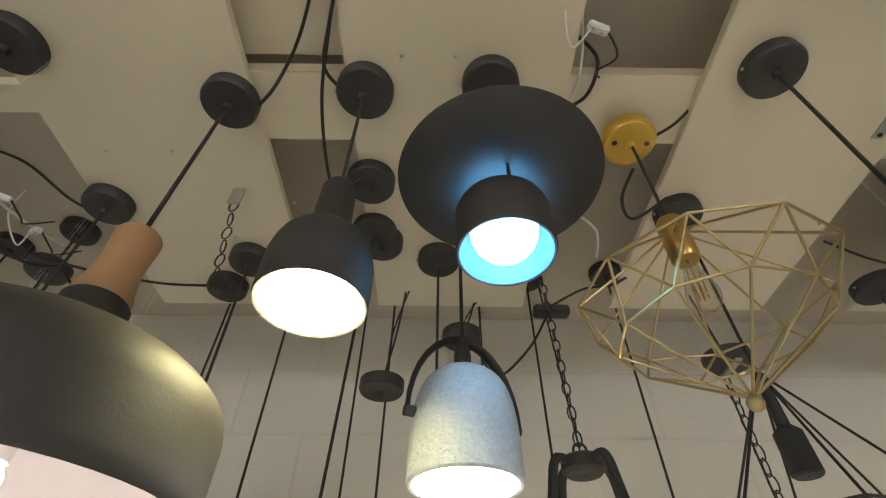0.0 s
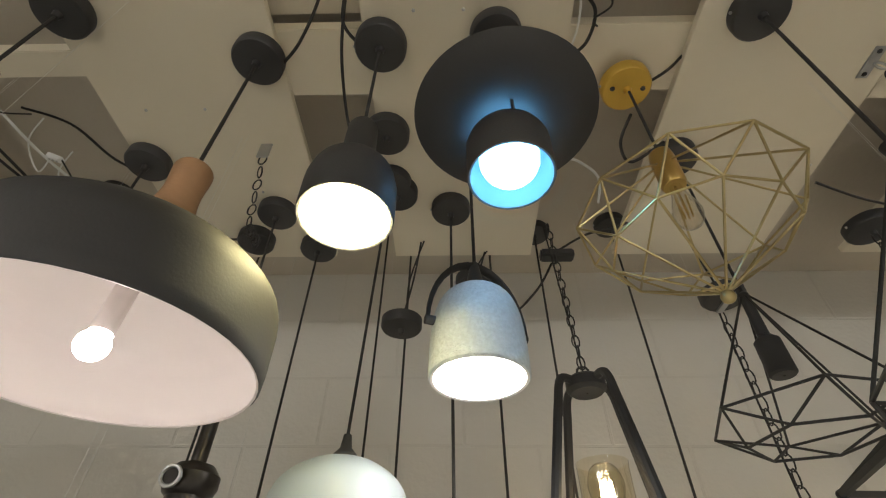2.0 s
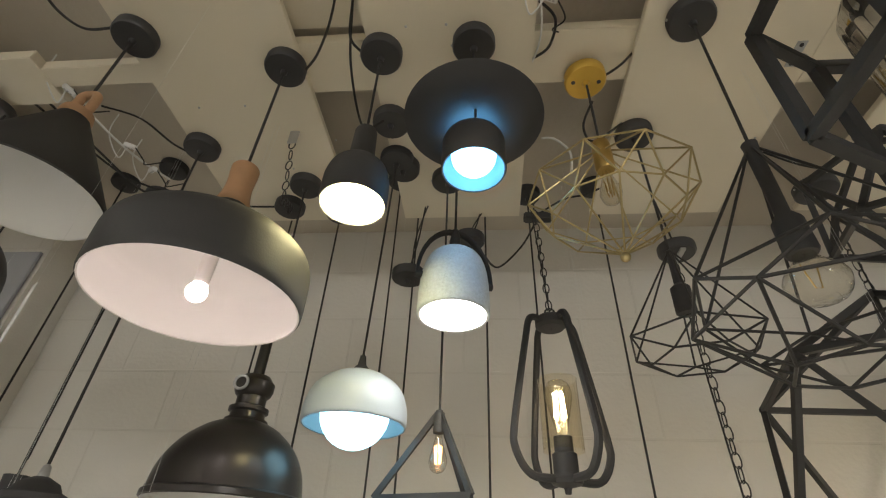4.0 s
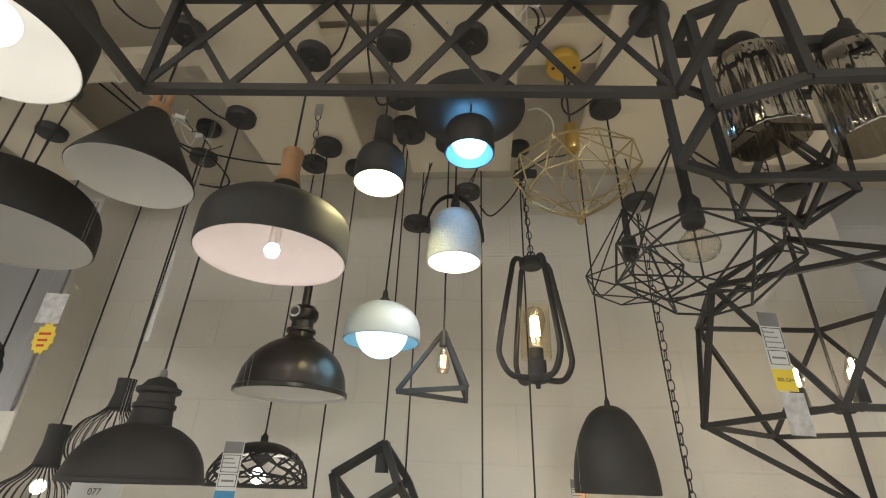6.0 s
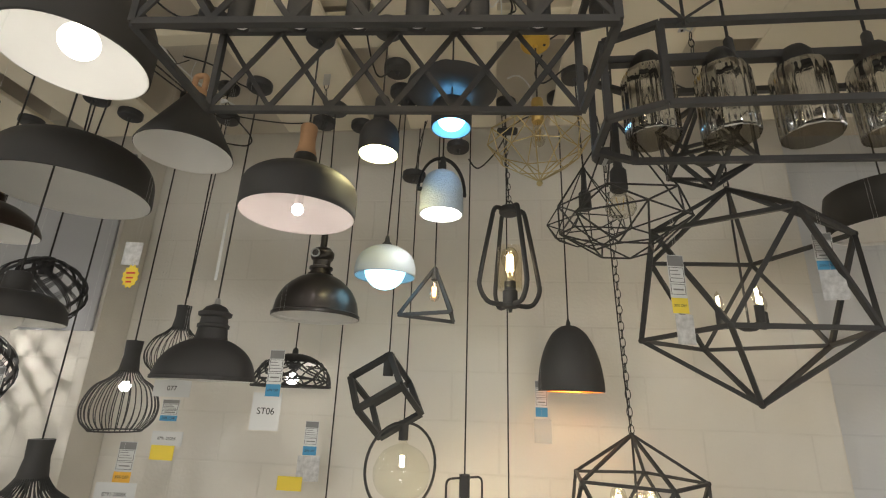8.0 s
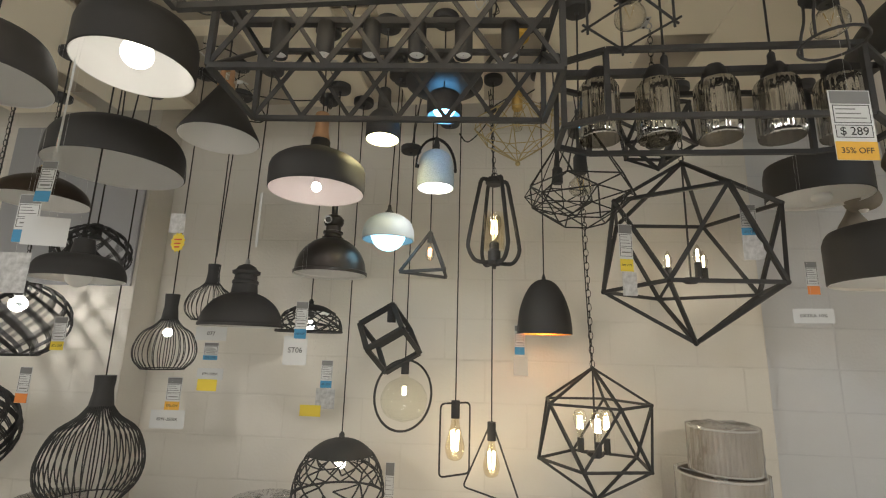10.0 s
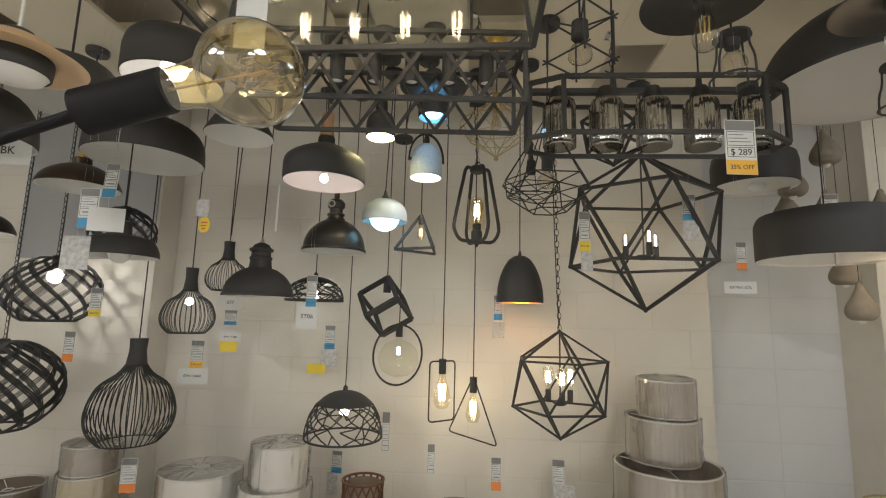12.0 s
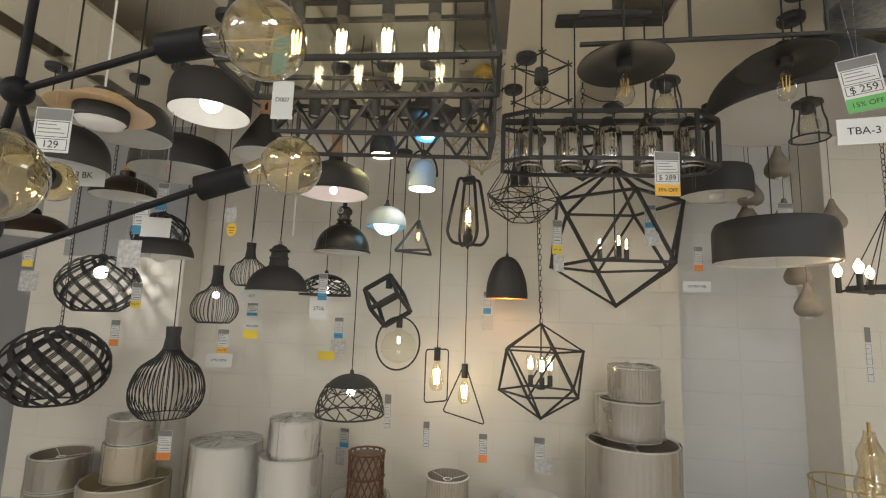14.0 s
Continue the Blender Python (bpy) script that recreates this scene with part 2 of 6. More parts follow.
def over(x, y):
    """The underside of what carries a lamp at x, y."""
    if y < 0.955 and any(a <= x <= b for a, b in BOARDS):
        return CEIL
    if any(a <= y <= b for a, b in BATTENS):
        return CEIL + 0.0185
    return SLABZ



def rose(parent, x, y, z=CEIL, r=0.046, mat=ROSE, label=""):
    """A round ceiling rose whose top touches z."""
    p = part("ceiling_rose", Geo().lathe([(0.001, z), (r, z), (r, z - 0.020), (r - 0.003, z - 0.0245), (r - 0.01, z - 0.026), (0.008, z - 0.027), (0.006, z - 0.038), (0.001, z - 0.038)], 32, (x, y)), mat, parent, label)
    part("screw", Geo().ball((x - r - 0.001, y, z - 0.012), 0.003, 8, 6), STEEL, p)
    return p


def cord(parent, a, b, r=0.0026, mat=CORD, sag=0.0, name="cord"):
    a, b = Vector(a), Vector(b)
    pts = [a.lerp(b, i / 6) + Vector((sag * math.sin(math.pi * i / 6), 0, 0)) for i in range(7)]
    return part(name, Geo().tube(pts, r, 6), mat, parent)


def loose_wire(name, pts, r=0.003, mat=CORD, label="loose black supply cord looping under the ceiling boards"):
    g = Geo().tube(smooth_path(pts, 7), r, 6)
    ob = part(name, g, mat)
    return tagged(ob, label, "cable")


def chain(parent, a, b, link=0.03, r=0.0017, mat=WIRE):
    a, b = Vector(a), Vector(b)
    n = max(1, int((b - a).length / (link * 0.8)))
    g = Geo()
    d = (b - a) / n
    for i in range(n):
        c = a + d * (i + 0.5)
        pts = []
        for q in range(10):
            w = 2 * math.pi * q / 10
            u = Vector((math.cos(w) * link * 0.26, 0, math.sin(w) * link * 0.5))
            if i % 2:
                u = Vector((0, u.x, u.z))
            pts.append(c + u)
        g.tube(pts, r, 4, closed=True)
    return part("chain", g, mat, parent)


def shell(prof, t=0.003):
    """The inner side of an outer profile listed from rim to top."""
    out = []
    for i, (r, z) in enumerate(prof):
        a, b = prof[max(0, i - 1)], prof[min(len(prof) - 1, i + 1)]
        d = Vector((b[0] - a[0], b[1] - a[1]))
        d = d.normalized() if d.length else Vector((0, 1))
        out.append((max(0.001, r - d.y * t), z + d.x * t if i else z + 0.001))
    return out


def bulb_edison(parent, c, s=1.0, glass=CLEAR, fil=G_FIL, down=True, n=6, lit=True):
    """A pear-shaped filament bulb; c is the cap end."""
    k = -1 if down else 1
    x, y, z = c
    pr = smooth_prof([(0.013, 0), (0.0135, 0.012), (0.02, 0.04), (0.031, 0.08), (0.0315, 0.1), (0.022, 0.124), (0.001, 0.132)], 3)
    g = part("bulb", Geo().lathe([(r * s, z + k * h * s) for r, h in pr], 20, (x, y)), glass, parent, "", shadow=False)
    f = Geo()
    for i in range(n):
        a = 2 * math.pi * i / n
        px, py = x + 0.013 * s * math.cos(a), y + 0.013 * s * math.sin(a)
        f.tube([(px, py, z + k * 0.04 * s), (px * 0.7 + x * 0.3, py * 0.7 + y * 0.3, z + k * 0.1 * s)], 0.0019 * s, 5)
    part("filament", f, fil if lit else BRASS, g)
    part("stem", Geo().tube([(x, y, z), (x, y, z + k * 0.05 * s)], 0.003 * s, 6), CLEAR, g)
    return g


def bulb_globe(parent, c, r, mat):
    return part("bulb", Geo().ball(c, r, 20, 12), mat, parent)


# ---- large structure ----
def slab(name, lo, hi, mat, label, category, kind="structure", bev=0.0):
    return tagged(part(name, Geo().box(lo, hi, bev), mat, flat=not bev), label, category, "", kind)


WALL_Y, SIDE_Y, NICHE_Y, RIGHT_Y = 1.27, 1.09, 1.42, 1.14
LEFT_X, EDGE_X, RIGHT_X = -1.50, 1.50, 2.26
slab("floor", (-3.6, -5.0, -0.1), (3.6, 1.9, 0.0), FLOOR, "grey vinyl shop floor below the lamp display", "floor")
slab("ceiling", (-3.6, -5.0, SLABZ), (3.6, 1.9, SLABZ + 0.15), SLAB, "grey brown ceiling slab above the boards", "ceiling")
wall = slab("wall_north", (LEFT_X, WALL_Y + 0.004, 0), (EDGE_X, WALL_Y + 0.25, SLABZ), MORTAR, "off-white painted concrete block wall behind the lamps", "wall")
wall_l = slab("wall_north_left", (-2.5, SIDE_Y + 0.004, 0), (LEFT_X, WALL_Y + 0.25, SLABZ), MORTAR, "off-white painted block pier standing proud of the wall", "wall")
wall_n = slab("wall_niche", (EDGE_X, NICHE_Y + 0.004, 0), (RIGHT_X, NICHE_Y + 0.2, SLABZ), MORTAR_COOL_LIT, "painted block wall in a shallow recess, cool light in its colour", "wall")
wall_r = slab("wall_north_right", (RIGHT_X, RIGHT_Y + 0.004, 0), (3.6, NICHE_Y + 0.2, SLABZ), MORTAR, "off-white painted block wall beside the recess", "wall")
slab("wall_west", (-3.75, -5.0, 0), (-3.6, 1.9, SLABZ), PAINT, "plain off-white side wall of the shop", "wall")
slab("wall_east", (3.6, -5.0, 0), (3.75, 1.9, SLABZ), PAINT, "plain off-white side wall of the shop", "wall")
slab("wall_south", (-3.6, -5.15, 0), (3.6, -5.0, SLABZ), PAINT, "plain off-white wall behind the aisle", "wall")
# dark colour stands for the unlit space beyond the pier
slab("wall_back_left", (-3.6, 1.75, 0), (-2.5, 1.9, SLABZ), PANELG, "plain wall past the end of the pier, coloured dark for the shade there", "wall")

slab("wall_panel", (-2.3, SIDE_Y - 0.014, 1.89), (LEFT_X - 0.012, SIDE_Y - 0.0005, CEIL - 0.02), PANELG, "blue-grey laminate board fixed to the block pier", "panel", bev=0.002)
# the boards under the ceiling, each with a slim lipping
for x0, x1 in BOARDS:
    slab("ceiling_board", (x0, -4.6, CEIL), (x1, 0.955, CEIL + 0.018), BOARD, "white melamine board fixed under the ceiling to carry lamps", "board", bev=0.0015)
for x0, x1, y0, y1 in [(-3.0, -0.97, *BATTENS[0]), (-0.9695, -0.71, 0.385, 0.437), (-0.7095, 2.7, *BATTENS[0])] + [(-3.0, 2.7, *b) for b in BATTENS[1:]]:
    slab("ceiling_batten", (x0, y0, CEIL + 0.0185), (x1, y1, CEIL + 0.05), BOARD, "white cross batten lying over the ceiling boards", "board", bev=0.002)
slab("ceiling_batten", (0.801, 0.1, CEIL + 0.001), (1.019, 0.5, CEIL + 0.0175), BOARD, "short white board closing the gap between ceiling boards", "board", bev=0.001)
slab("ceiling_batten", (-0.34, 0.02, CEIL + 0.06), (-0.13, 0.345, CEIL + 0.078), BOARD, "short white board lying over the gap between boards", "board", bev=0.001)
hang = Geo()
for x in (-2.7, -1.9, -1.4, -0.55, 0.02, 0.6, 1.4, 2.3):
    for y in (-4.2, -2.4, -0.7, 0.4):
        hang.box((x - 0.02, y - 0.02, CEIL + 0.0505), (x + 0.02, y + 0.02, SLABZ))
tagged(part("ceiling_hanger", hang, SLAB, flat=True), "short grey posts holding the battens under the slab", "ceiling hanger", "", "structure")
for x, y in ((-0.069, 0.318), (0.016, 0.318), (-0.3, 0.62), (-0.5, 0.5), (0.5, 0.6), (0.78, 0.66), (-0.45, 0.72), (-0.62, 0.5)):
    tagged(part("screw", Geo().ball((x, y, CEIL - 0.001), 0.0032, 8, 6), STEEL), "small steel screw head in the ceiling board", "screw", "board screws")

# shop ceiling lights over the aisle behind
for x, y in ((-1.98, -2.6), (1.38, -2.6), (-1.98, -4.0), (1.38, -4.0)):
    fx = thing("ceiling_light", (x, y, CEIL), "white recessed shop ceiling light, switched on", "ceiling light", "shop lights")
    part("frame", Geo().box((x - 0.31, y - 0.31, CEIL - 0.02), (x + 0.31, y + 0.31, CEIL - 0.002)), WHITE_METAL, fx, flat=True)
    part("diffuser", Geo().box((x - 0.28, y - 0.28, CEIL - 0.18), (x + 0.28, y + 0.28, CEIL - 0.0205)), G_SHOP, fx, flat=True)
# unseen extra light, added to brighten the walls at the right
fx = thing("ceiling_light", (2.3, -0.35, CEIL), "added unseen ceiling light that brightens the right-hand walls", "ceiling light", "shop lights")
part("frame", Geo().box((1.99, -0.66, CEIL - 0.02), (2.59, -0.04, CEIL - 0.002)), WHITE_METAL, fx, flat=True)
part("diffuser", Geo().box((2.02, -0.63, CEIL - 0.1), (2.56, -0.07, CEIL - 0.0205)), G_SIDE, fx, flat=True)

# cabinet under the shades
SHELF = 0.45
cab = thing("cabinet", (0, 1.0, 0), "long low white laminate cabinet along the block wall", "cabinet")
part("body", Geo().box((-2.45, 0.57, 0), (2.4, 1.08, SHELF - 0.03), 0.004), CABINET, cab)
part("top", Geo().box((-2.47, 0.55, SHELF - 0.029), (2.42, 1.085, SHELF), 0.003), CABINET, cab)


# ---- pendant lamps ----
def rounded(points, rad, k=5):
    out, n = [], len(points)
    for i in range(n):
        p, q, r = Vector(points[i - 1]), Vector(points[i]), Vector(points[(i + 1) % n])
        a, b = q + (p - q).normalized() * rad, q + (r - q).normalized() * rad
        for s in range(k + 1):
            t = s / k
            out.append(a * (1 - t) ** 2 + q * (2 * t * (1 - t)) + b * t * t)
    return out


def lamp(name, x, y, z, label, group="pendant lamps"):
    return thing(name, (x, y, z), label, "pendant lamp", group)


def hung(root, x, y, ztop, ceil=None, r=0.046, cx=None, cy=None, rr=0.0028, mat=ROSE):
    cx, cy = x if cx is None else cx, y if cy is None else cy
    ceil = over(cx, cy)
    rose(root, cx, cy, ceil, r, mat)
    cord(root, (cx, cy, ceil - 0.036), (x, y, ztop), rr)


def dome_pendant(name, x, y, prof, label, inner=WHITE_IN, outer=BLACK, n=48, t=0.003, shade_label=""):
    """A solid of revolution from rim to top, with a lining."""
    root = lamp(name, x, y, prof[0][1], label)
    s = part("shade", Geo().lathe(prof + [(0.001, prof[-1][1])], n, (x, y)), outer, root, shade_label)
    inn = shell(prof, t)
    part("lining", Geo().lathe([prof[0]] + inn + [(0.001, inn[-1][1])], n, (x, y)), inner, s)
    return root


# drum with a wooden neck
X, Y = -0.345, 0.38
pr = [(0.1535, 2.125), (0.156, 2.128), (0.157, 2.14), (0.157, 2.188)] + smooth_prof([(0.156, 2.198), (0.149, 2.216), (0.126, 2.236), (0.09, 2.255), (0.058, 2.27), (0.044, 2.277)], 4) + [(0.033, 2.281), (0.032, 2.308), (0.029, 2.312)]
drum = dome_pendant("drum_pendant", X, Y, pr, "matt black drum pendant with a turned wooden neck, lit", PINK_IN)
neck = smooth_prof([(0.028, 2.311), (0.029, 2.32), (0.025, 2.337), (0.0225, 2.363), (0.0245, 2.393), (0.024, 2.405), (0.017, 2.411), (0.003, 2.412)], 3)
part("neck", Geo().lathe(neck, 28, (X, Y)), WOOD, drum, "turned reddish wooden neck")
bulb_globe(drum, (X, Y - 0.005, 2.142), 0.0155, G_PINK)
part("lamp_holder", Geo().tube([(X, Y, 2.262), (X, Y - 0.003, 2.156)], 0.0115, 12), PINK_IN, drum)
hung(drum, X, Y, 2.411, cx=-0.355, cy=0.394)

# small spot pendant
X, Y = -0.13, 0.373
pr = [(0.0555, 2.306), (0.057, 2.309), (0.057, 2.345)] + smooth_prof([(0.0565, 2.36), (0.05, 2.385), (0.036, 2.402), (0.025, 2.412)], 3) + [(0.023, 2.418), (0.021, 2.485), (0.018, 2.492), (0.004, 2.494)]
spot = dome_pendant("spot_pendant", X, Y, pr, "small black bell spot pendant with a slim neck, lit", WHITE_IN, n=36)
part("lens", Geo().lathe([(0.052, 2.316), (0.035, 2.312), (0.001, 2.311)], 28, (X, Y)), G_YELL, spot)
hung(spot, X, Y, 2.493)

# saucer pendant
X, Y = 0.072, 0.386
saucer = lamp("saucer_pendant", X, Y, 2.396, "black saucer pendant over a small cylinder shade, lit cool blue")
part("disc", Geo().lathe([(0.006, 2.494), (0.05, 2.494), (0.09, 2.498), (0.129, 2.508), (0.131, 2.51), (0.129, 2.512), (0.09, 2.501), (0.055, 2.512), (0.035, 2.535), (0.03, 2.58), (0.012, 2.587), (0.002, 2.587)], 56, (X, Y - 0.012)), BLACK, saucer)
pr = [(0.0565, 2.392), (0.058, 2.395), (0.058, 2.45)] + smooth_prof([(0.058, 2.456), (0.054, 2.468), (0.047, 2.474)], 3)
cy = part("cylinder_shade", Geo().lathe(pr, 40, (X, Y)), BLACK, saucer)
part("lining", Geo().lathe([pr[0]] + shell(pr, 0.003), 40, (X, Y)), BLUEGLOW_IN, cy)
part("lamp_holder", Geo().lathe([(0.003, 2.5), (0.014, 2.5), (0.014, 2.468), (0.003, 2.466)], 18, (X, Y)), BLACK, saucer)
for a in (0.6, 2.7, 4.8):
    part("stay", Geo().tube([(X + 0.05 * math.cos(a), Y + 0.05 * math.sin(a), 2.472), (X + 0.05 * math.cos(a), Y + 0.05 * math.sin(a), 2.496)], 0.0025, 6), BLACK, saucer)
bulb_globe(saucer, (X, Y, 2.430), 0.041, G_COOL)
hung(saucer, X, Y, 2.587, cx=0.073, cy=0.36)

# terrazzo bell with strap
X, Y = 0.029, 0.579
pr = [(0.0665, 2.206), (0.069, 2.209)] + smooth_prof([(0.069, 2.22), (0.068, 2.26), (0.064, 2.30), (0.053, 2.332), (0.033, 2.35), (0.014, 2.355)], 4)
bell = dome_pendant("bell_pendant", X, Y, pr, "speckled white terrazzo bell pendant with a black strap, lit", WHITE_IN, STONE, 40, 0.005)
strap = [(X + 0.076 * math.cos(a) * 0.93, Y + 0.076 * math.cos(a) * 0.37, 2.285 + 0.118 * math.sin(a)) for a in [math.pi * i / 16 for i in range(17)]]
part("strap", Geo().tube(strap, 0.0028, 8, flat=2.6), LEATHER, bell, "black leather strap")
for s in (-1, 1):
    part("pivot", Geo().tube([(X + s * 0.06, Y + s * 0.024, 2.285), (X + s * 0.074, Y + s * 0.0295, 2.285)], 0.007, 10), BLACK, bell)
part("cord_grip", Geo().lathe([(0.012, 2.353), (0.012, 2.38), (0.006, 2.41), (0.002, 2.412)], 14, (X, Y)), BLACK, bell)
part("lens", Geo().lathe([(0.062, 2.213), (0.04, 2.217), (0.001, 2.218)], 30, (X, Y)), G_WHITE, bell)
hung(bell, X, Y, 2.412)


# faceted wire cages
def cage(name, x, y, rings, apex, hub, r, mat, label, lit=None, off=0.0):
    """rings: (radius, z, count, turn); apex: bottom z or None; hub: z of the top node."""
    root = lamp(name, x, y, apex if apex else rings[-1][1], label, "wire cage pendants")
    P = [[(x + q * math.cos(off + w + 2 * math.pi * i / n), y + q * math.sin(off + w + 2 * math.pi * i / n), z) for i in range(n)] for q, z, n, w in rings]
    E = []
    if hub:
        E += [((x, y, hub), p) for p in P[0]]
    for k, ring in enumerate(P):
        n = len(ring)
        E += [(ring[i], ring[(i + 1) % n]) for i in range(n)]
        if k + 1 < len(P):
            for p in ring:
                near = sorted(P[k + 1], key=lambda q: (Vector(p) - Vector(q)).length)[:2]
                E += [(p, q) for q in near]
    if apex:
        E += [((x, y, apex), p) for p in P[-1]]
    for a, b in E:
        part("wire", Geo().tube([a, b], r, 6), mat, root)
    return root


X, Y = 0.322, 0.455
gold = cage("gold_cage_pendant", X, Y, [(0.151, 2.392, 10, radians(-46)), (0.116, 2.337, 10, radians(-100))], 2.256, 2.507, 0.0018, GOLD, "gold wire diamond cage pendant with a small clear bulb")
part("finial", Geo().ball((X, Y, 2.251), 0.009, 12, 8), GOLD, gold)
part("socket", Geo().lathe([(0.004, 2.53), (0.017, 2.526), (0.0185, 2.515), (0.0185, 2.455), (0.016, 2.45), (0.002, 2.45)], 20, (X, Y)), BRASS, gold)
bulb_edison(gold, (X, Y, 2.45), 0.62, CLEAR, BRASS)
part("spacer", Geo().lathe([(0.03, CEIL + 0.0185), (0.03, CEIL - 0.001)], 24, (X, Y)), GOLDROSE, gold)
p = rose(gold, X, Y + 0.003, CEIL - 0.0005, 0.046, GOLDROSE, "gold painted ceiling rose with two screws")
for s in (-1, 1):
    part("screw", Geo().ball((X + s * 0.028, Y, CEIL - 0.0265), 0.005, 8, 6), BLACK, p)
cord(gold, (X, Y, CEIL - 0.036), (X, Y, 2.53))

X, Y = 0.483, 0.648
cg1 = cage("black_cage_pendant", X, Y, [(0.128, 2.187, 6, 0.2), (0.085, 2.152, 6, 0.72)], None, 2.40, 0.002, WIRE, "small black wire diamond cage pendant, unlit")
part("socket", Geo().lathe([(0.003, 2.40), (0.008, 2.395), (0.009, 2.315), (0.019, 2.305), (0.02, 2.25), (0.017, 2.247), (0.002, 2.247)], 18, (X, Y)), BLACK, cg1)
hung(cg1, X, Y, 2.40, cx=0.471, cy=0.629)

X, Y = 0.504, 0.33
cg2 = cage("black_cage_pendant", X, Y, [(0.155, 2.12, 6, 0.1), (0.155, 2.075, 6, 0.62), (0.07, 2.01, 6, 0.1)], None, 2.375, 0.0023, WIRE, "larger black wire cage pendant with a clear globe bulb")
part("socket", Geo().lathe([(0.003, 2.38), (0.012, 2.376), (0.011, 2.365), (0.01, 2.235), (0.02, 2.22), (0.021, 2.17), (0.018, 2.165), (0.002, 2.165)], 18, (X, Y)), BLACK, cg2)
g = part("bulb", Geo().lathe(smooth_prof([(0.013, 2.165), (0.018, 2.153), (0.034, 2.135), (0.037, 2.118), (0.026, 2.1), (0.001, 2.093)], 4), 24, (X, Y)), CLEAR, cg2, shadow=False)
part("filament", Geo().tube([(X - 0.01, Y, 2.15), (X - 0.004, Y, 2.115), (X + 0.004, Y, 2.115), (X + 0.01, Y, 2.15)], 0.001, 5), BRASS, g)
hung(cg2, X, Y, 2.376, cx=0.51, cy=0.328)

# white dome with opal ball
X, Y = -0.168, 0.715
pr = smooth_prof([(0.099, 2.04), (0.102, 2.046), (0.1, 2.08), (0.085, 2.115), (0.05, 2.14), (0.018, 2.147)], 5)
opal = dome_pendant("white_dome_pendant", X, Y, pr, "pale grey-white metal dome pendant over a cool opal glass ball, lit", BLUEGLOW_IN, PALEDOME, 48)
part("ball", Geo().ball((X, Y, 2.066), 0.068, 28, 16), G_OPAL, opal, "glowing opal glass ball")
part("cord_grip", Geo().lathe([(0.018, 2.146), (0.018, 2.155), (0.009, 2.165), (0.006, 2.185), (0.002, 2.186)], 16, (X, Y)), BLACK, opal)
hung(opal, X, Y, 2.185, cx=-0.145, cy=0.69)

# triangular frame pendant
X, Y = -0.007, 0.769
tri = lamp("triangle_frame_pendant", X, Y, 1.917, "black flat-bar pyramid frame pendant with a small clear bulb")
T0, TL, TR, TB = (X, Y, 2.088), (-0.132, 0.80, 1.93), (0.053, 0.861, 1.918), (0.06, 0.70, 1.925)
for a, b in ((T0, TL), (T0, TR), (T0, TB), (TL, TR), (TR, TB), (TB, TL)):
    part("bar", Geo().bar(a, b, 0.007, 0.012), BLACK, tri, flat=True)
part("socket", Geo().lathe([(0.003, 2.09), (0.011, 2.085), (0.012, 2.045), (0.002, 2.043)], 14, (X, Y)), BLACK, tri)
bulb_edison(tri, (X, Y, 2.043), 0.55, CLEAR, G_FILD)
hung(tri, X, Y, 2.088, cx=-0.01, cy=0.773)

# four-arm lantern
X, Y = 0.25, 0.859
lan = lamp("lantern_pendant", X, Y, 1.966, "black four-arm tube lantern with a clear glass cylinder, lit amber")
part("top_disc", Geo().lathe([(0.002, 2.352), (0.03, 2.35), (0.038, 2.343), (0.038, 2.325), (0.03, 2.318), (0.002, 2.318)], 24, (X, Y)), BLACK, lan)
part("base_disc", Geo().lathe([(0.002, 1.992), (0.03, 1.99), (0.034, 1.982), (0.03, 1.972), (0.008, 1.966), (0.006, 1.955), (0.001, 1.954)], 24, (X, Y)), BLACK, lan)
for i in range(4):
    a = 0.45 + math.pi / 2 * i
    pts = [(0.03, 2.338), (0.052, 2.34), (0.064, 2.325), (0.072, 2.29), (0.095, 2.18), (0.116, 2.07), (0.117, 2.035), (0.1, 2.0), (0.075, 1.982), (0.03, 1.981)]
    part("arm", Geo().tube(smooth_path([(X + q * math.cos(a), Y + q * math.sin(a), z) for q, z in pts], 4), 0.0085, 8), BLACK, lan)
part("glass", Geo().lathe([(0.043, 2.035), (0.0435, 2.18), (0.0448, 2.19)], 32, (X, Y)), PALEAMBER, lan, "clear amber-tinted glass cylinder", shadow=False)
part("socket", Geo().lathe([(0.026, 1.99), (0.026, 2.03), (0.02, 2.034), (0.02, 2.065), (0.002, 2.066)], 20, (X, Y)), BLACK, lan)
bulb_edison(lan, (X, Y, 2.066), 0.95, CLEAR, G_FIL, down=False)
part("loop", Geo().tube([(X + 0.012 * math.cos(w), Y, 2.362 + 0.012 * math.sin(w)) for w in [2 * math.pi * i / 12 for i in range(12)]], 0.0025, 6, closed=True), BLACK, lan)
chain(lan, (X, Y, 2.37), (X - 0.02, Y - 0.02, CEIL))
cord(lan, (X, Y, 2.36), (X - 0.028, Y - 0.01, CEIL), 0.0018)

# egg dome
X, Y = 0.47, 1.029
pr = [(0.1145, 1.701)] + smooth_prof([(0.1165, 1.704), (0.1155, 1.74), (0.107, 1.80), (0.088, 1.86), (0.06, 1.91), (0.03, 1.934), (0.008, 1.939)], 4)
egg = dome_pendant("egg_pendant", X, Y, pr, "matt black egg-shaped dome pendant with copper lining, lit warm", COPPER_IN)
part("cord_grip", Geo().lathe([(0.009, 1.938), (0.008, 1.95), (0.003, 1.965)], 12, (X, Y)), BLACK, egg)
bulb_globe(egg, (X, Y, 1.775), 0.028, G_EGG)
hung(egg, X, Y, 1.96, SLABZ)

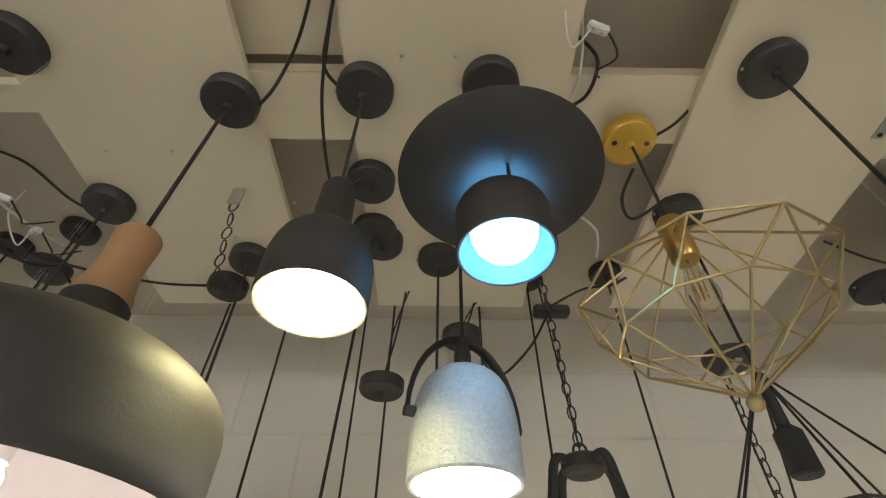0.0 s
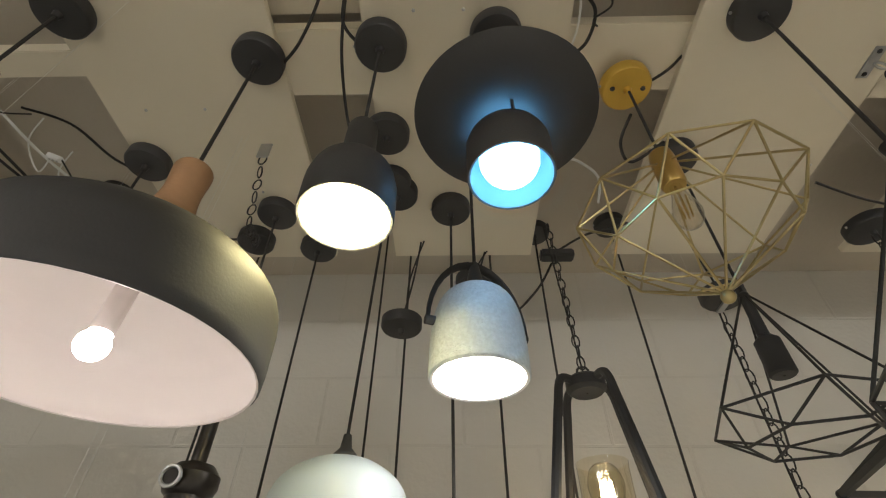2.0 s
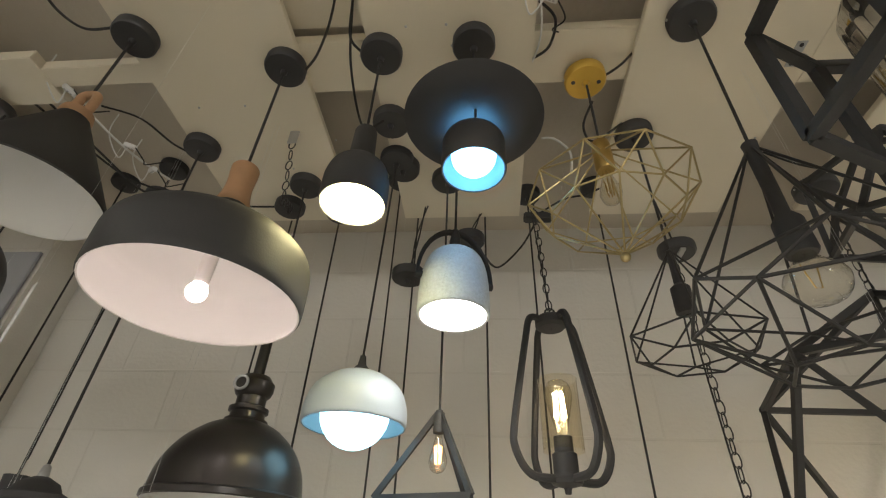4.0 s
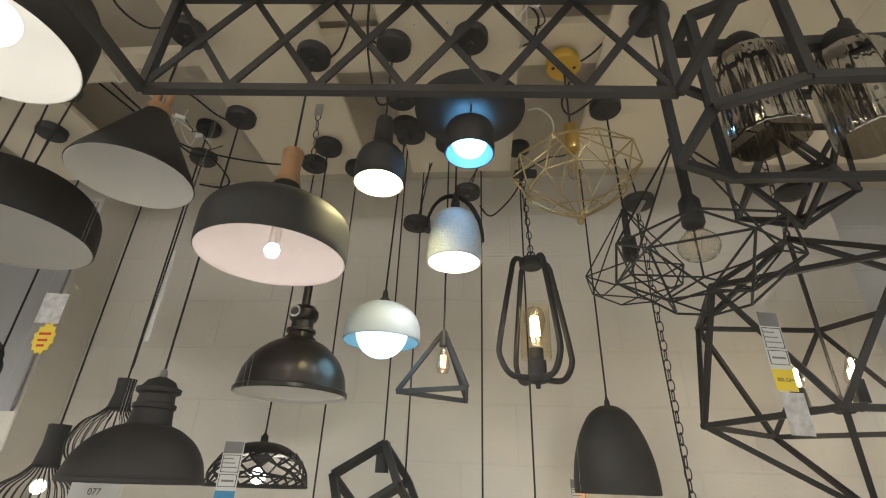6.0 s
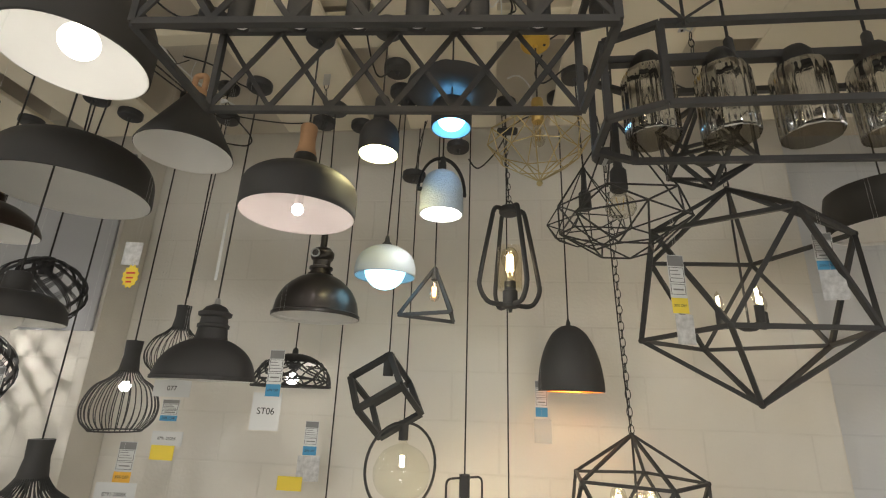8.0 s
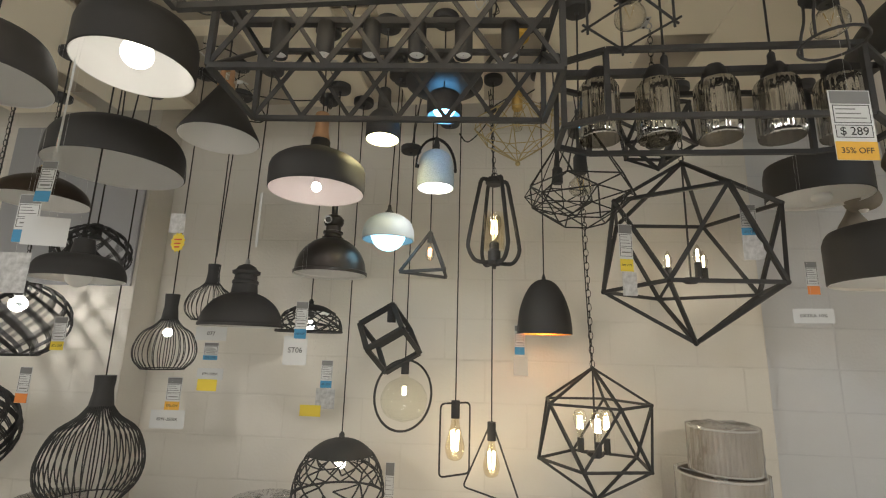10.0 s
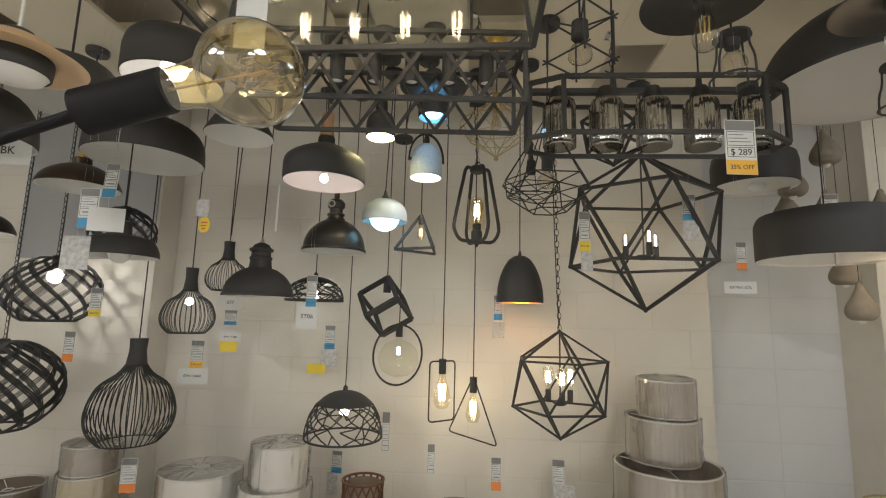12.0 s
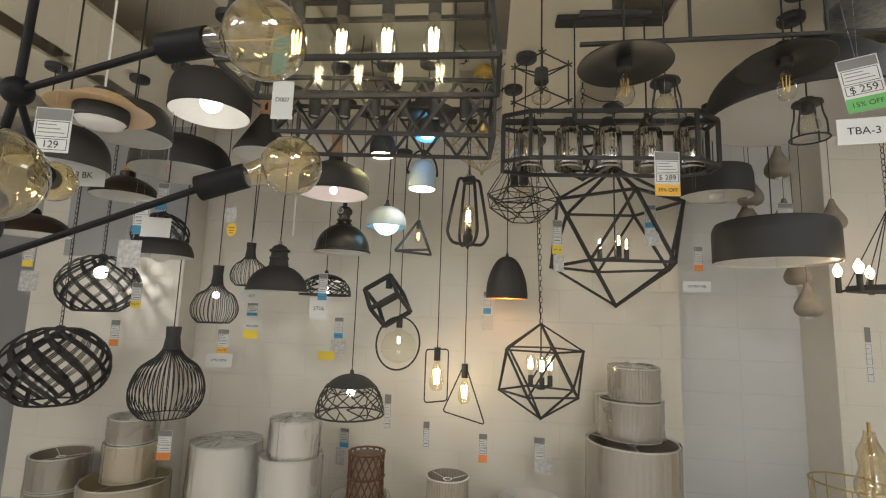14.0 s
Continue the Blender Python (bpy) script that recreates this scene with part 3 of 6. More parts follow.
# industrial domes
X, Y = -0.404, 0.751
pr = [(0.142, 1.905), (0.146, 1.907), (0.146, 1.916), (0.141, 1.92)] + smooth_prof([(0.14, 1.925), (0.132, 1.965), (0.11, 2.005), (0.075, 2.037), (0.045, 2.052)], 4) + [(0.043, 2.058), (0.036, 2.06), (0.034, 2.072), (0.04, 2.075), (0.04, 2.082), (0.03, 2.086), (0.03, 2.105), (0.036, 2.11), (0.04, 2.12), (0.04, 2.135), (0.028, 2.15), (0.01, 2.156)]
ind = dome_pendant("industrial_dome_pendant", X, Y, pr, "satin black industrial dome pendant with a knurled neck, unlit", WHITE_IN, SATIN)
part("knob", Geo().tube([(X - 0.005, Y - 0.03, 2.122), (X - 0.007, Y - 0.05, 2.122)], 0.012, 14), SATIN, ind)
part("knob_ring", Geo().tube([(X - 0.007 + 0.014 * math.cos(w), Y - 0.05, 2.122 + 0.014 * math.sin(w)) for w in [2 * math.pi * i / 14 for i in range(14)]], 0.003, 6, closed=True), STEEL, ind)
part("stem", Geo().tube([(X, Y, 2.15), (X, Y, 2.26)], 0.012, 12), SATIN, ind)
hung(ind, X, Y, 2.255, cx=-0.43, cy=0.78)

X, Y = -0.70, 0.652
pr = [(0.147, 1.69), (0.151, 1.692), (0.151, 1.70), (0.147, 1.704)] + smooth_prof([(0.146, 1.71), (0.135, 1.745), (0.11, 1.78), (0.075, 1.805), (0.05, 1.815)], 4) + [(0.048, 1.82), (0.044, 1.85), (0.048, 1.853), (0.048, 1.862), (0.042, 1.866), (0.04, 1.885), (0.05, 1.89), (0.051, 1.9), (0.04, 1.905), (0.032, 1.918), (0.012, 1.928)]
ret = dome_pendant("retro_bell_pendant", X, Y, pr, "matt black retro bell pendant with a stepped neck, unlit", WHITE_IN)
part("cord_grip", Geo().lathe([(0.01, 1.927), (0.007, 1.945), (0.002, 1.95)], 12, (X, Y)), STEEL, ret)
hung(ret, X, Y, 1.948, cx=-0.67, cy=0.622)


# birdcage pendants
def birdcage(x, y, top, neckz, maxz, bot, rmax, rn, n, label, lit):
    root = lamp("birdcage_pendant", x, y, bot, label, "birdcage pendants")
    part("neck", Geo().lathe([(0.003, top), (rn, top), (rn * 0.92, (top + neckz) / 2), (rn * 1.15, neckz), (rn * 1.1, neckz - 0.01), (0.003, neckz - 0.01)], 24, (x, y)), BLACK, root)
    pr = smooth_prof([(rn * 1.05, neckz), (rn * 1.9, neckz - 0.035 * rmax / 0.14), (rmax * 0.8, maxz + (neckz - maxz) * 0.5), (rmax, maxz), (rmax * 0.93, bot + (maxz - bot) * 0.4), (rmax * 0.68, bot)], 4)
    for i in range(n):
        a = 2 * math.pi * i / n
        k = random.uniform(-0.02, 0.02)
        part("rib", Geo().tube([(x + q * math.cos(a + k * j / len(pr)), y + q * math.sin(a + k * j / len(pr)), z) for j, (q, z) in enumerate(pr)], 0.0022 * rmax / 0.145, 5), BLACK, root)
    part("base_ring", Geo().tube([(x + rmax * 0.68 * math.cos(w), y + rmax * 0.68 * math.sin(w), bot) for w in [2 * math.pi * i / 48 for i in range(48)]], 0.003, 6, closed=True), BLACK, root)
    if lit:
        bulb_globe(root, (x, y, neckz - 0.06), 0.019, G_WHITE)
    hung(root, x, y, top, SLABZ if y > 0.95 else CEIL, cx=None)
    return root


birdcage(-1.19, 0.945, 1.838, 1.728, 1.60, 1.512, 0.125, 0.03, 34, "black wire birdcage pendant with a bright bulb inside", True)
birdcage(-0.973, 0.885, 1.966, 1.885, 1.79, 1.725, 0.098, 0.026, 28, "small black wire birdcage pendant, unlit", False)
birdcage(-1.307, 0.774, 1.489, 1.375, 1.17, 1.03, 0.178, 0.038, 44, "large black wire birdcage pendant, unlit", False)

# tilted cube frame
X, Y = -0.19, 0.97
cube = lamp("cube_frame_pendant", X, Y, 1.53, "black flat-bar cube frame pendant hanging tilted from its corner")
u = Vector((math.cos(radians(31)), 0.0, math.sin(radians(31))))
v, f = Vector((math.sin(radians(31)), 0.0, -math.cos(radians(31)))), Vector((0, -1, 0))
e2, e3 = (v * 0.75 + f * 0.66).normalized(), (v * 0.66 - f * 0.75).normalized()
M, h = Vector((-0.193, 0.96, 1.668)), 0.0825
C = [M + u * (a * h) + e2 * (b * h) + e3 * (c * h) for a in (-1, 1) for b in (-1, 1) for c in (-1, 1)]
for i in range(8):
    for k in (1, 2, 4):
        if not i & k:
            part("bar", Geo().bar(C[i], C[i | k], 0.019, 0.019, up=e2 if k != 2 else u), BLACK, cube, flat=True)
part("socket", Geo().tube([(X, Y, 1.815), (X, Y, 1.735)], 0.019, 14), BLACK, cube)
hung(cube, X, Y, 1.815, SLABZ)

# open outline pendants
X, Y = -0.122, 0.975
ring = lamp("ring_pendant", X, Y, 1.291, "black ring pendant with a pale clear bulb, lit")
a = radians(44)
part("ring", Geo().tube([(X + 0.144 * math.cos(w) * math.cos(a), Y + 0.144 * math.cos(w) * math.sin(a), 1.435 + 0.144 * math.sin(w)) for w in [2 * math.pi * i / 56 for i in range(56)]], 0.005, 8, closed=True), BLACK, ring)
part("socket", Geo().tube([(X, Y, 1.585), (X, Y, 1.52)], 0.017, 14), BLACK, ring)
g = part("bulb", Geo().lathe(smooth_prof([(0.013, 1.52), (0.02, 1.508), (0.07, 1.48), (0.098, 1.42), (0.075, 1.355), (0.001, 1.325)], 5), 32, (X, Y)), BUBBLE, ring, "large pale clear globe bulb", shadow=False)
part("filament", Geo().tube([(X, Y, 1.47), (X, Y, 1.435)], 0.008, 10), G_FILR, g)
hung(ring, X, Y, 1.58, SLABZ)


X, Y = 0.095, 0.98
rect = lamp("rectangle_pendant", X, Y, 1.131, "black rounded rectangle outline pendant with an amber bulb, lit")
dx, dy = 0.058, 0.045
part("outline", Geo().tube(rounded([(X - dx, Y - dy, 1.41), (X + dx, Y + dy, 1.41), (X + dx, Y + dy, 1.131), (X - dx, Y - dy, 1.131)], 0.022), 0.0038, 8, closed=True), BLACK, rect)
part("socket", Geo().tube([(X, Y, 1.42), (X, Y, 1.35)], 0.018, 14), BLACK, rect)
bulb_edison(rect, (X, Y, 1.35), 1.25, PALEAMBER, G_FIL)
hung(rect, X, Y, 1.418, SLABZ)

X, Y = 0.245, 1.06
trg = lamp("triangle_outline_pendant", X, Y, 1.02, "black rounded triangle outline pendant with an amber bulb, lit")
part("outline", Geo().tube(rounded([(X, Y, 1.335), (0.362, 1.0, 1.02), (0.125, 1.1, 1.06)], 0.02), 0.0038, 8, closed=True), BLACK, trg)
part("socket", Geo().tube([(X, Y, 1.33), (X, Y, 1.255)], 0.018, 14), BLACK, trg)
bulb_edison(trg, (X, Y, 1.255), 1.1, PALEAMBER, G_FIL)
hung(trg, X, Y, 1.33, SLABZ)


# pierced half domes
def pierced(x, y, top, rim, r, label, seed, lit):
    rng = random.Random(seed)
    root = lamp("pierced_dome_pendant", x, y, rim, label, "pierced dome pendants")
    hgt = top - rim

    def at(a, v):
        """v 0 at the rim, 1 at the crown."""
        w = v * math.pi / 2
        q = r * math.cos(w) ** 0.9
        return (x + q * math.cos(a), y + q * math.sin(a), rim + hgt * math.sin(w))
    cap = [(max(0.012, r * math.cos(v * math.pi / 2) ** 0.9), rim + hgt * math.sin(v * math.pi / 2)) for v in [0.5 + 0.5 * i / 8 for i in range(9)]]
    s = part("crown", Geo().lathe(cap, 48, (x, y)), BLACK, root)
    part("lining", Geo().lathe([(max(0.01, q - 0.003), z - 0.003) for q, z in cap], 48, (x, y)), WHITE_IN, s)
    part("rim_band", Geo().tube([at(2 * math.pi * i / 60, 0.0) for i in range(60)], 0.005, 6, closed=True), BLACK, root)
    g = Geo()
    nu, lv = 14, [0.0, 0.1, 0.2, 0.31, 0.42, 0.53]
    grid = [[(2 * math.pi * (i + (0.5 if k % 2 else 0) + rng.uniform(-0.28, 0.28)) / nu, v + (rng.uniform(-0.032, 0.032) if 0 < k < 5 else 0)) for i in range(nu)] for k, v in enumerate(lv)]
    for k in range(5):
        for i in range(nu):
            for j in ((i, (i + 1) % nu) if k % 2 else (i, (i - 1) % nu)):
                (a0, v0), (a1, v1) = grid[k][i], grid[k + 1][j]
                if rng.random() < 0.12:
                    continue
                if abs(a1 - a0) > math.pi:
                    a1 += 2 * math.pi if a1 < a0 else -2 * math.pi
                g.tube([at(a0 + (a1 - a0) * t, v0 + (v1 - v0) * t) for t in (0, 0.5, 1)], 0.0034, 5)
            if k and rng.random() < 0.22:
                (a0, v0), (a1, v1) = grid[k][i], grid[k][(i + 1) % nu]
                if a1 < a0:
                    a1 += 2 * math.pi
                g.tube([at(a0 + (a1 - a0) * t, v0 + (v1 - v0) * t) for t in (0, 0.5, 1)], 0.003, 5)
    part("fretwork", g, BLACK, root, "black crackle-cut metal fretwork")
    part("cord_grip", Geo().lathe([(0.012, top - 0.002), (0.011, top + 0.015), (0.003, top + 0.025)], 12, (x, y)), BLACK, root)
    part("socket", Geo().tube([(x, y, top - 0.005), (x, y, top - 0.06)], 0.018, 12), BLACK, root)
    if lit:
        bulb_globe(root, (x, y, top - 0.095), 0.022, lit)
    hung(root, x, y, top + 0.02, SLABZ if y > 0.95 else CEIL)
    return root


pierced(-0.357, 0.906, 1.268, 1.058, 0.178, "black pierced half-dome pendant with crackle-cut sides, lit", 3, G_WARM)
pierced(-0.577, 1.032, 1.812, 1.69, 0.145, "small black pierced half-dome pendant, lit", 5, G_WHITE)


# woven lattice balls
def lattice(x, y, z, r, hz, n, wdt, label, lit, ch=True):
    root = lamp("lattice_ball_pendant", x, y, z - hz, label, "lattice pendants")

    def at(a, v):
        w = radians(-58 + 128 * v)
        return Vector((x + r * math.cos(w) * math.cos(a), y + r * math.cos(w) * math.sin(a), z + hz * math.sin(w)))
    for s in (1, -1):
        for i in range(n):
            for e in (-0.62 / n, 0.0, 0.62 / n):
                pts = [at(2 * math.pi * i / n + e + s * 1.95 * v, v) for v in [j / 14 for j in range(15)]]
                pts = [p + (p - Vector((x, y, z))).normalized() * (0.002 * s) for p in pts]
                part("band", Geo().tube(pts, wdt * 0.72, 5, flat=0.5), BLACK, root)
    for v in (0, 1):
        part("end_ring", Geo().tube([at(2 * math.pi * i / 40, v) for i in range(40)], 0.006, 6, closed=True), BLACK, root)
    ztop = at(0, 1).z
    part("hub", Geo().lathe([(0.003, ztop + 0.02), (0.02, ztop + 0.015), (0.02, ztop - 0.05), (0.003, ztop - 0.05)], 16, (x, y)), BLACK, root)
    for i in range(3):
        a = 2 * math.pi * i / 3
        part("spider", Geo().tube([(x, y, ztop), at(a, 1)], 0.003, 5), BLACK, root)
    if lit:
        bulb_globe(root, (x, y, ztop - 0.085), 0.032, G_BALL)
    if ch:
        chain(root, (x, y, ztop + 0.01), (x, y, CEIL), 0.034)
        cord(root, (x + 0.006, y, ztop + 0.01), (x + 0.006, y, CEIL - 0.03))
        rose(root, x, y)
    else:
        hung(root, x, y, ztop + 0.018)
    return root


lattice(-1.79, 0.80, 1.70, 0.198, 0.166, 13, 0.0046, "black woven lattice ball pendant with a bright lamp inside", True)
lattice(-1.835, 0.64, 1.27, 0.238, 0.205, 12, 0.0066, "large black woven lattice ball pendant on a chain, unlit", False)
lattice(-1.36, 0.66, 1.965, 0.135, 0.115, 11, 0.0036, "small black woven lattice ball pendant, unlit", False, False)

# cone with wooden cap
X, Y = -0.66, 0.303
pr = [(0.1235, 2.283), (0.1255, 2.285), (0.12, 2.30), (0.03, 2.462), (0.026, 2.47)]
cone = dome_pendant("cone_pendant", X, Y, pr, "matt black cone pendant with a slotted wooden cap, unlit")
g = Geo().lathe([(0.027, 2.468), (0.029, 2.474), (0.027, 2.486), (0.003, 2.488)], 24, (X, Y))
g.tube(rounded([(X - 0.017, Y, 2.488), (X + 0.017, Y, 2.488), (X + 0.017, Y, 2.54), (X - 0.017, Y, 2.54)], 0.014), 0.0085, 10, closed=True)
part("cap", g, WOOD, cone, "slotted turned wooden cap")
hung(cone, X, Y, 2.54)

# big dome with flat crown
X, Y = -1.155, 0.474
pr = [(0.223, 2.245), (0.227, 2.248), (0.227, 2.262)] + smooth_prof([(0.226, 2.275), (0.22, 2.33), (0.195, 2.375), (0.15, 2.405), (0.09, 2.425), (0.05, 2.43)], 4)
bigd = dome_pendant("big_dome_pendant", X, Y, pr, "large matt black flat-crowned dome pendant with white lining, unlit")
for s in (-0.03, 0.05):
    cord(bigd, (X + s, Y, CEIL - 0.036), (X + s * 0.5, Y, 2.43))
rose(bigd, X, Y)

# lit drum
X, Y = -0.722, -0.015
pr = [(0.144, 2.335), (0.147, 2.338), (0.147, 2.405)] + smooth_prof([(0.147, 2.42), (0.138, 2.455), (0.115, 2.478), (0.07, 2.487), (0.03, 2.489)], 4)
litd = dome_pendant("drum_pendant", X, Y, pr, "black drum pendant with white lining, brightly lit")
bulb_globe(litd, (X, Y, 2.385), 0.04, G_BRIGHT)
part("cord_grip", Geo().lathe([(0.018, 2.488), (0.016, 2.52), (0.004, 2.535)], 14, (X, Y)), ORANGE, litd, "red plastic cord grip")
hung(litd, X, Y, 2.535, cx=-0.69)

# shallow dome and wooden hat
X, Y = -0.80, -0.30
pr = [(0.118, 2.135), (0.12, 2.138)] + smooth_prof([(0.12, 2.15), (0.112, 2.20), (0.09, 2.235), (0.05, 2.25), (0.02, 2.252)], 4)
shal = dome_pendant("dome_pendant", X, Y, pr, "matt black rounded dome pendant with white lining, unlit")
hung(shal, X, Y, 2.252)
X, Y = -0.70, -0.53
hat = lamp("hat_pendant", X, Y, 2.085, "pale bent-wood hat pendant with a black band and opal bowl, unlit")
part("brim", Geo().lathe(smooth_prof([(0.06, 2.128), (0.10, 2.122), (0.122, 2.118), (0.124, 2.121), (0.10, 2.132), (0.075, 2.15), (0.05, 2.165), (0.02, 2.168)], 3), 44, (X, Y)), HATWOOD, hat, "pale bent-wood brim")
part("band", Geo().lathe([(0.064, 2.128), (0.066, 2.12), (0.064, 2.092), (0.06, 2.09)], 36, (X, Y)), BLACK, hat)
part("bowl", Geo().lathe([(0.06, 2.093), (0.05, 2.08), (0.03, 2.072), (0.001, 2.07)], 32, (X, Y)), WHITE_IN, hat)
part("cap", Geo().lathe([(0.028, 2.166), (0.026, 2.182), (0.006, 2.186)], 18, (X, Y)), BLACK, hat)
cord(hat, (X, Y, CEIL - 0.036), (X, Y, 2.185), 0.003, WHITECORD)
rose(hat, X, Y)
X, Y = -0.93, -0.40
pr = [(0.125, 2.0), (0.127, 2.003)] + smooth_prof([(0.127, 2.015), (0.118, 2.07), (0.085, 2.115), (0.04, 2.13), (0.015, 2.133)], 4)
d5 = dome_pendant("dome_pendant", X, Y, pr, "matt black dome pendant with white lining, unlit")
hung(d5, X, Y, 2.133)

# brass-necked bronze dome
X, Y = -1.436, 0.477
pr = [(0.15, 2.125), (0.152, 2.128)] + smooth_prof([(0.15, 2.14), (0.13, 2.175), (0.09, 2.205), (0.05, 2.222), (0.034, 2.226)], 4) + [(0.034, 2.25), (0.03, 2.255)]
brd = dome_pendant("bronze_dome_pendant", X, Y, pr, "dark bronze dome pendant with a brass lamp holder, unlit", WHITE_IN, BRONZE)
part("neck", Geo().lathe([(0.022, 2.254), (0.024, 2.262), (0.018, 2.268), (0.018, 2.29), (0.01, 2.30), (0.003, 2.302)], 18, (X, Y)), BRASS, brd, "brass lamp holder")
hung(brd, X, Y, 2.30)

X, Y = -1.161, 0.402
pr = [(0.137, 1.826), (0.139, 1.828), (0.139, 1.838)] + smooth_prof([(0.137, 1.85), (0.12, 1.885), (0.085, 1.905), (0.04, 1.91)], 4) + [(0.036, 1.915), (0.03, 1.965), (0.012, 1.97)]
blk = dome_pendant("dome_pendant", X, Y, pr, "matt black wide dome pendant with a thick neck, unlit")
part("bulb", Geo().ball((X, Y, 1.84), 0.04, 20, 12), WHITE_IN, blk, "unlit opal bulb")
hung(blk, X, Y, 1.97)

X, Y = -1.778, 0.351
pr = [(0.153, 1.91), (0.156, 1.913)] + smooth_prof([(0.154, 1.925), (0.13, 1.965), (0.08, 1.995), (0.03, 2.005)], 4) + [(0.022, 2.03), (0.008, 2.04)]
d6 = dome_pendant("bronze_dome_pendant", X, Y, pr, "dark bronze shallow dome pendant, unlit", WHITE_IN, BRONZE)
hung(d6, X, Y, 2.04)


# ---- linear truss chandelier ----
tru = thing("truss_chandelier", (0.01, -0.15, 2.165), "black steel lattice-truss linear chandelier with tube spots, unlit", "chandelier", "linear chandeliers")
TM = pose(0.01, -0.15, 0, 0, 0, 3.4)
x0, x1, y0, y1, z0, z1 = -0.35, 0.35, -0.108, 0.108, 2.165, 2.347
w = 0.0115


def tp(x, y, z):
    return TM @ Vector((x, y, z))


for y in (y0, y1):
    for z in (z0, z1):
        part("rail", Geo().bar(tp(x0, y, z), tp(x1, y, z), w), BLACK, tru, flat=True)
    n = 6
    for i in range(n):
        a, b = x0 + (x1 - x0) * i / n, x0 + (x1 - x0) * (i + 1) / n
        part("brace", Geo().bar(tp(a, y - 0.002, z0 + 0.004), tp(b, y - 0.002, z1 - 0.004), 0.0035, 0.011), BLACK, tru, flat=True)
        part("brace", Geo().bar(tp(a, y + 0.002, z1 - 0.004), tp(b, y + 0.002, z0 + 0.004), 0.0035, 0.009), BLACK, tru, flat=True)
for x in (x0, x1):
    for z in (z0, z1):
        part("end_rail", Geo().bar(tp(x, y0, z), tp(x, y1, z), w), BLACK, tru, flat=True)
    for y in (y0, y1):
        part("post", Geo().bar(tp(x, y, z0), tp(x, y, z1), w), BLACK, tru, flat=True)
    part("end_brace", Geo().bar(tp(x, y0, z0), tp(x, y1, z1), 0.009), BLACK, tru, flat=True)
part("lamp_rail", Geo().bar(tp(x0, 0, z1), tp(x1, 0, z1), 0.016), BLACK, tru, flat=True)
for i in range(6):
    c = tp(-0.259 + 0.1036 * i, 0, 0)
    sp = part("spot", Geo().lathe([(0.003, z1 - 0.004), (0.019, z1 - 0.004), (0.02, z1 - 0.01), (0.02, 2.262), (0.0185, 2.26), (0.017, 2.263), (0.017, 2.30), (0.003, 2.30)], 20, c[:2]), BLACK, tru)
    part("lens", Geo().lathe([(0.0168, 2.267), (0.001, 2.264)], 18, c[:2]), WHITE_METAL, sp)
for x in (-0.2, 0.215):
    part("rod", Geo().tube([tp(x, 0, z1), tp(x, 0, CEIL - 0.02)], 0.004, 8), BLACK, tru)
part("ceiling_plate", Geo().box((-0.24, -0.18, CEIL - 0.022), (0.26, -0.12, CEIL - 0.0005), 0.003), BLACK, tru)

# ---- glass box chandelier ----
gbx = thing("glass_box_chandelier", (0, -0.45, 2.25), "black framed tapering glass box chandelier with four lit clear bulbs", "chandelier", "linear chandeliers")
z0, z1 = 2.25, 2.50
LO = [(-0.372, -0.56), (0.372, -0.56), (0.372, -0.34), (-0.372, -0.34)]
HI = [(-0.335, -0.55), (0.335, -0.55), (0.335, -0.34), (-0.335, -0.34)]
for i in range(4):
    j = (i + 1) % 4
    part("rail", Geo().bar((*LO[i], z0), (*LO[j], z0), 0.013), BLACK, gbx, flat=True)
    part("rail", Geo().bar((*HI[i], z1), (*HI[j], z1), 0.013), BLACK, gbx, flat=True)
    part("post", Geo().bar((*LO[i], z0), (*HI[i], z1), 0.012), BLACK, gbx, flat=True)
    ring = [Vector((*LO[i], z0)), Vector((*LO[j], z0)), Vector((*HI[j], z1)), Vector((*HI[i], z1))]
    mid = sum(ring, Vector()) / 4
    nrm = (ring[1] - ring[0]).cross(ring[3] - ring[0]).normalized() * 0.0015
    ring = [p + (mid - p).normalized() * 0.009 for p in ring]
    g = Geo().add([p - nrm for p in ring] + [p + nrm for p in ring], [(3, 2, 1, 0), (4, 5, 6, 7), (0, 1, 5, 4), (1, 2, 6, 5), (2, 3, 7, 6), (3, 0, 4, 7)])
    part("pane", g, PANE, gbx, flat=True, shadow=False)
part("lamp_rail", Geo().bar((-0.335, -0.435, z1), (0.335, -0.435, z1), 0.02), BLACK, gbx, flat=True)
for x in (-0.211, -0.078, 0.055, 0.189):
    part("socket", Geo().lathe([(0.003, z1), (0.018, z1), (0.019, 2.442), (0.016, 2.44), (0.003, 2.44)], 18, (x, -0.435)), BLACK, gbx)
    bulb_edison(gbx, (x, -0.435, 2.44), 1.0, CLEAR, G_FIL)
for x in (-0.22, 0.22):
    part("rod", Geo().tube([(x, -0.435, z1), (x, -0.435, CEIL - 0.02)], 0.004, 8), BLACK, gbx)
part("ceiling_plate", Geo().box((-0.26, -0.465, CEIL - 0.022), (0.26, -0.405, CEIL - 0.0005), 0.003), BLACK, gbx)

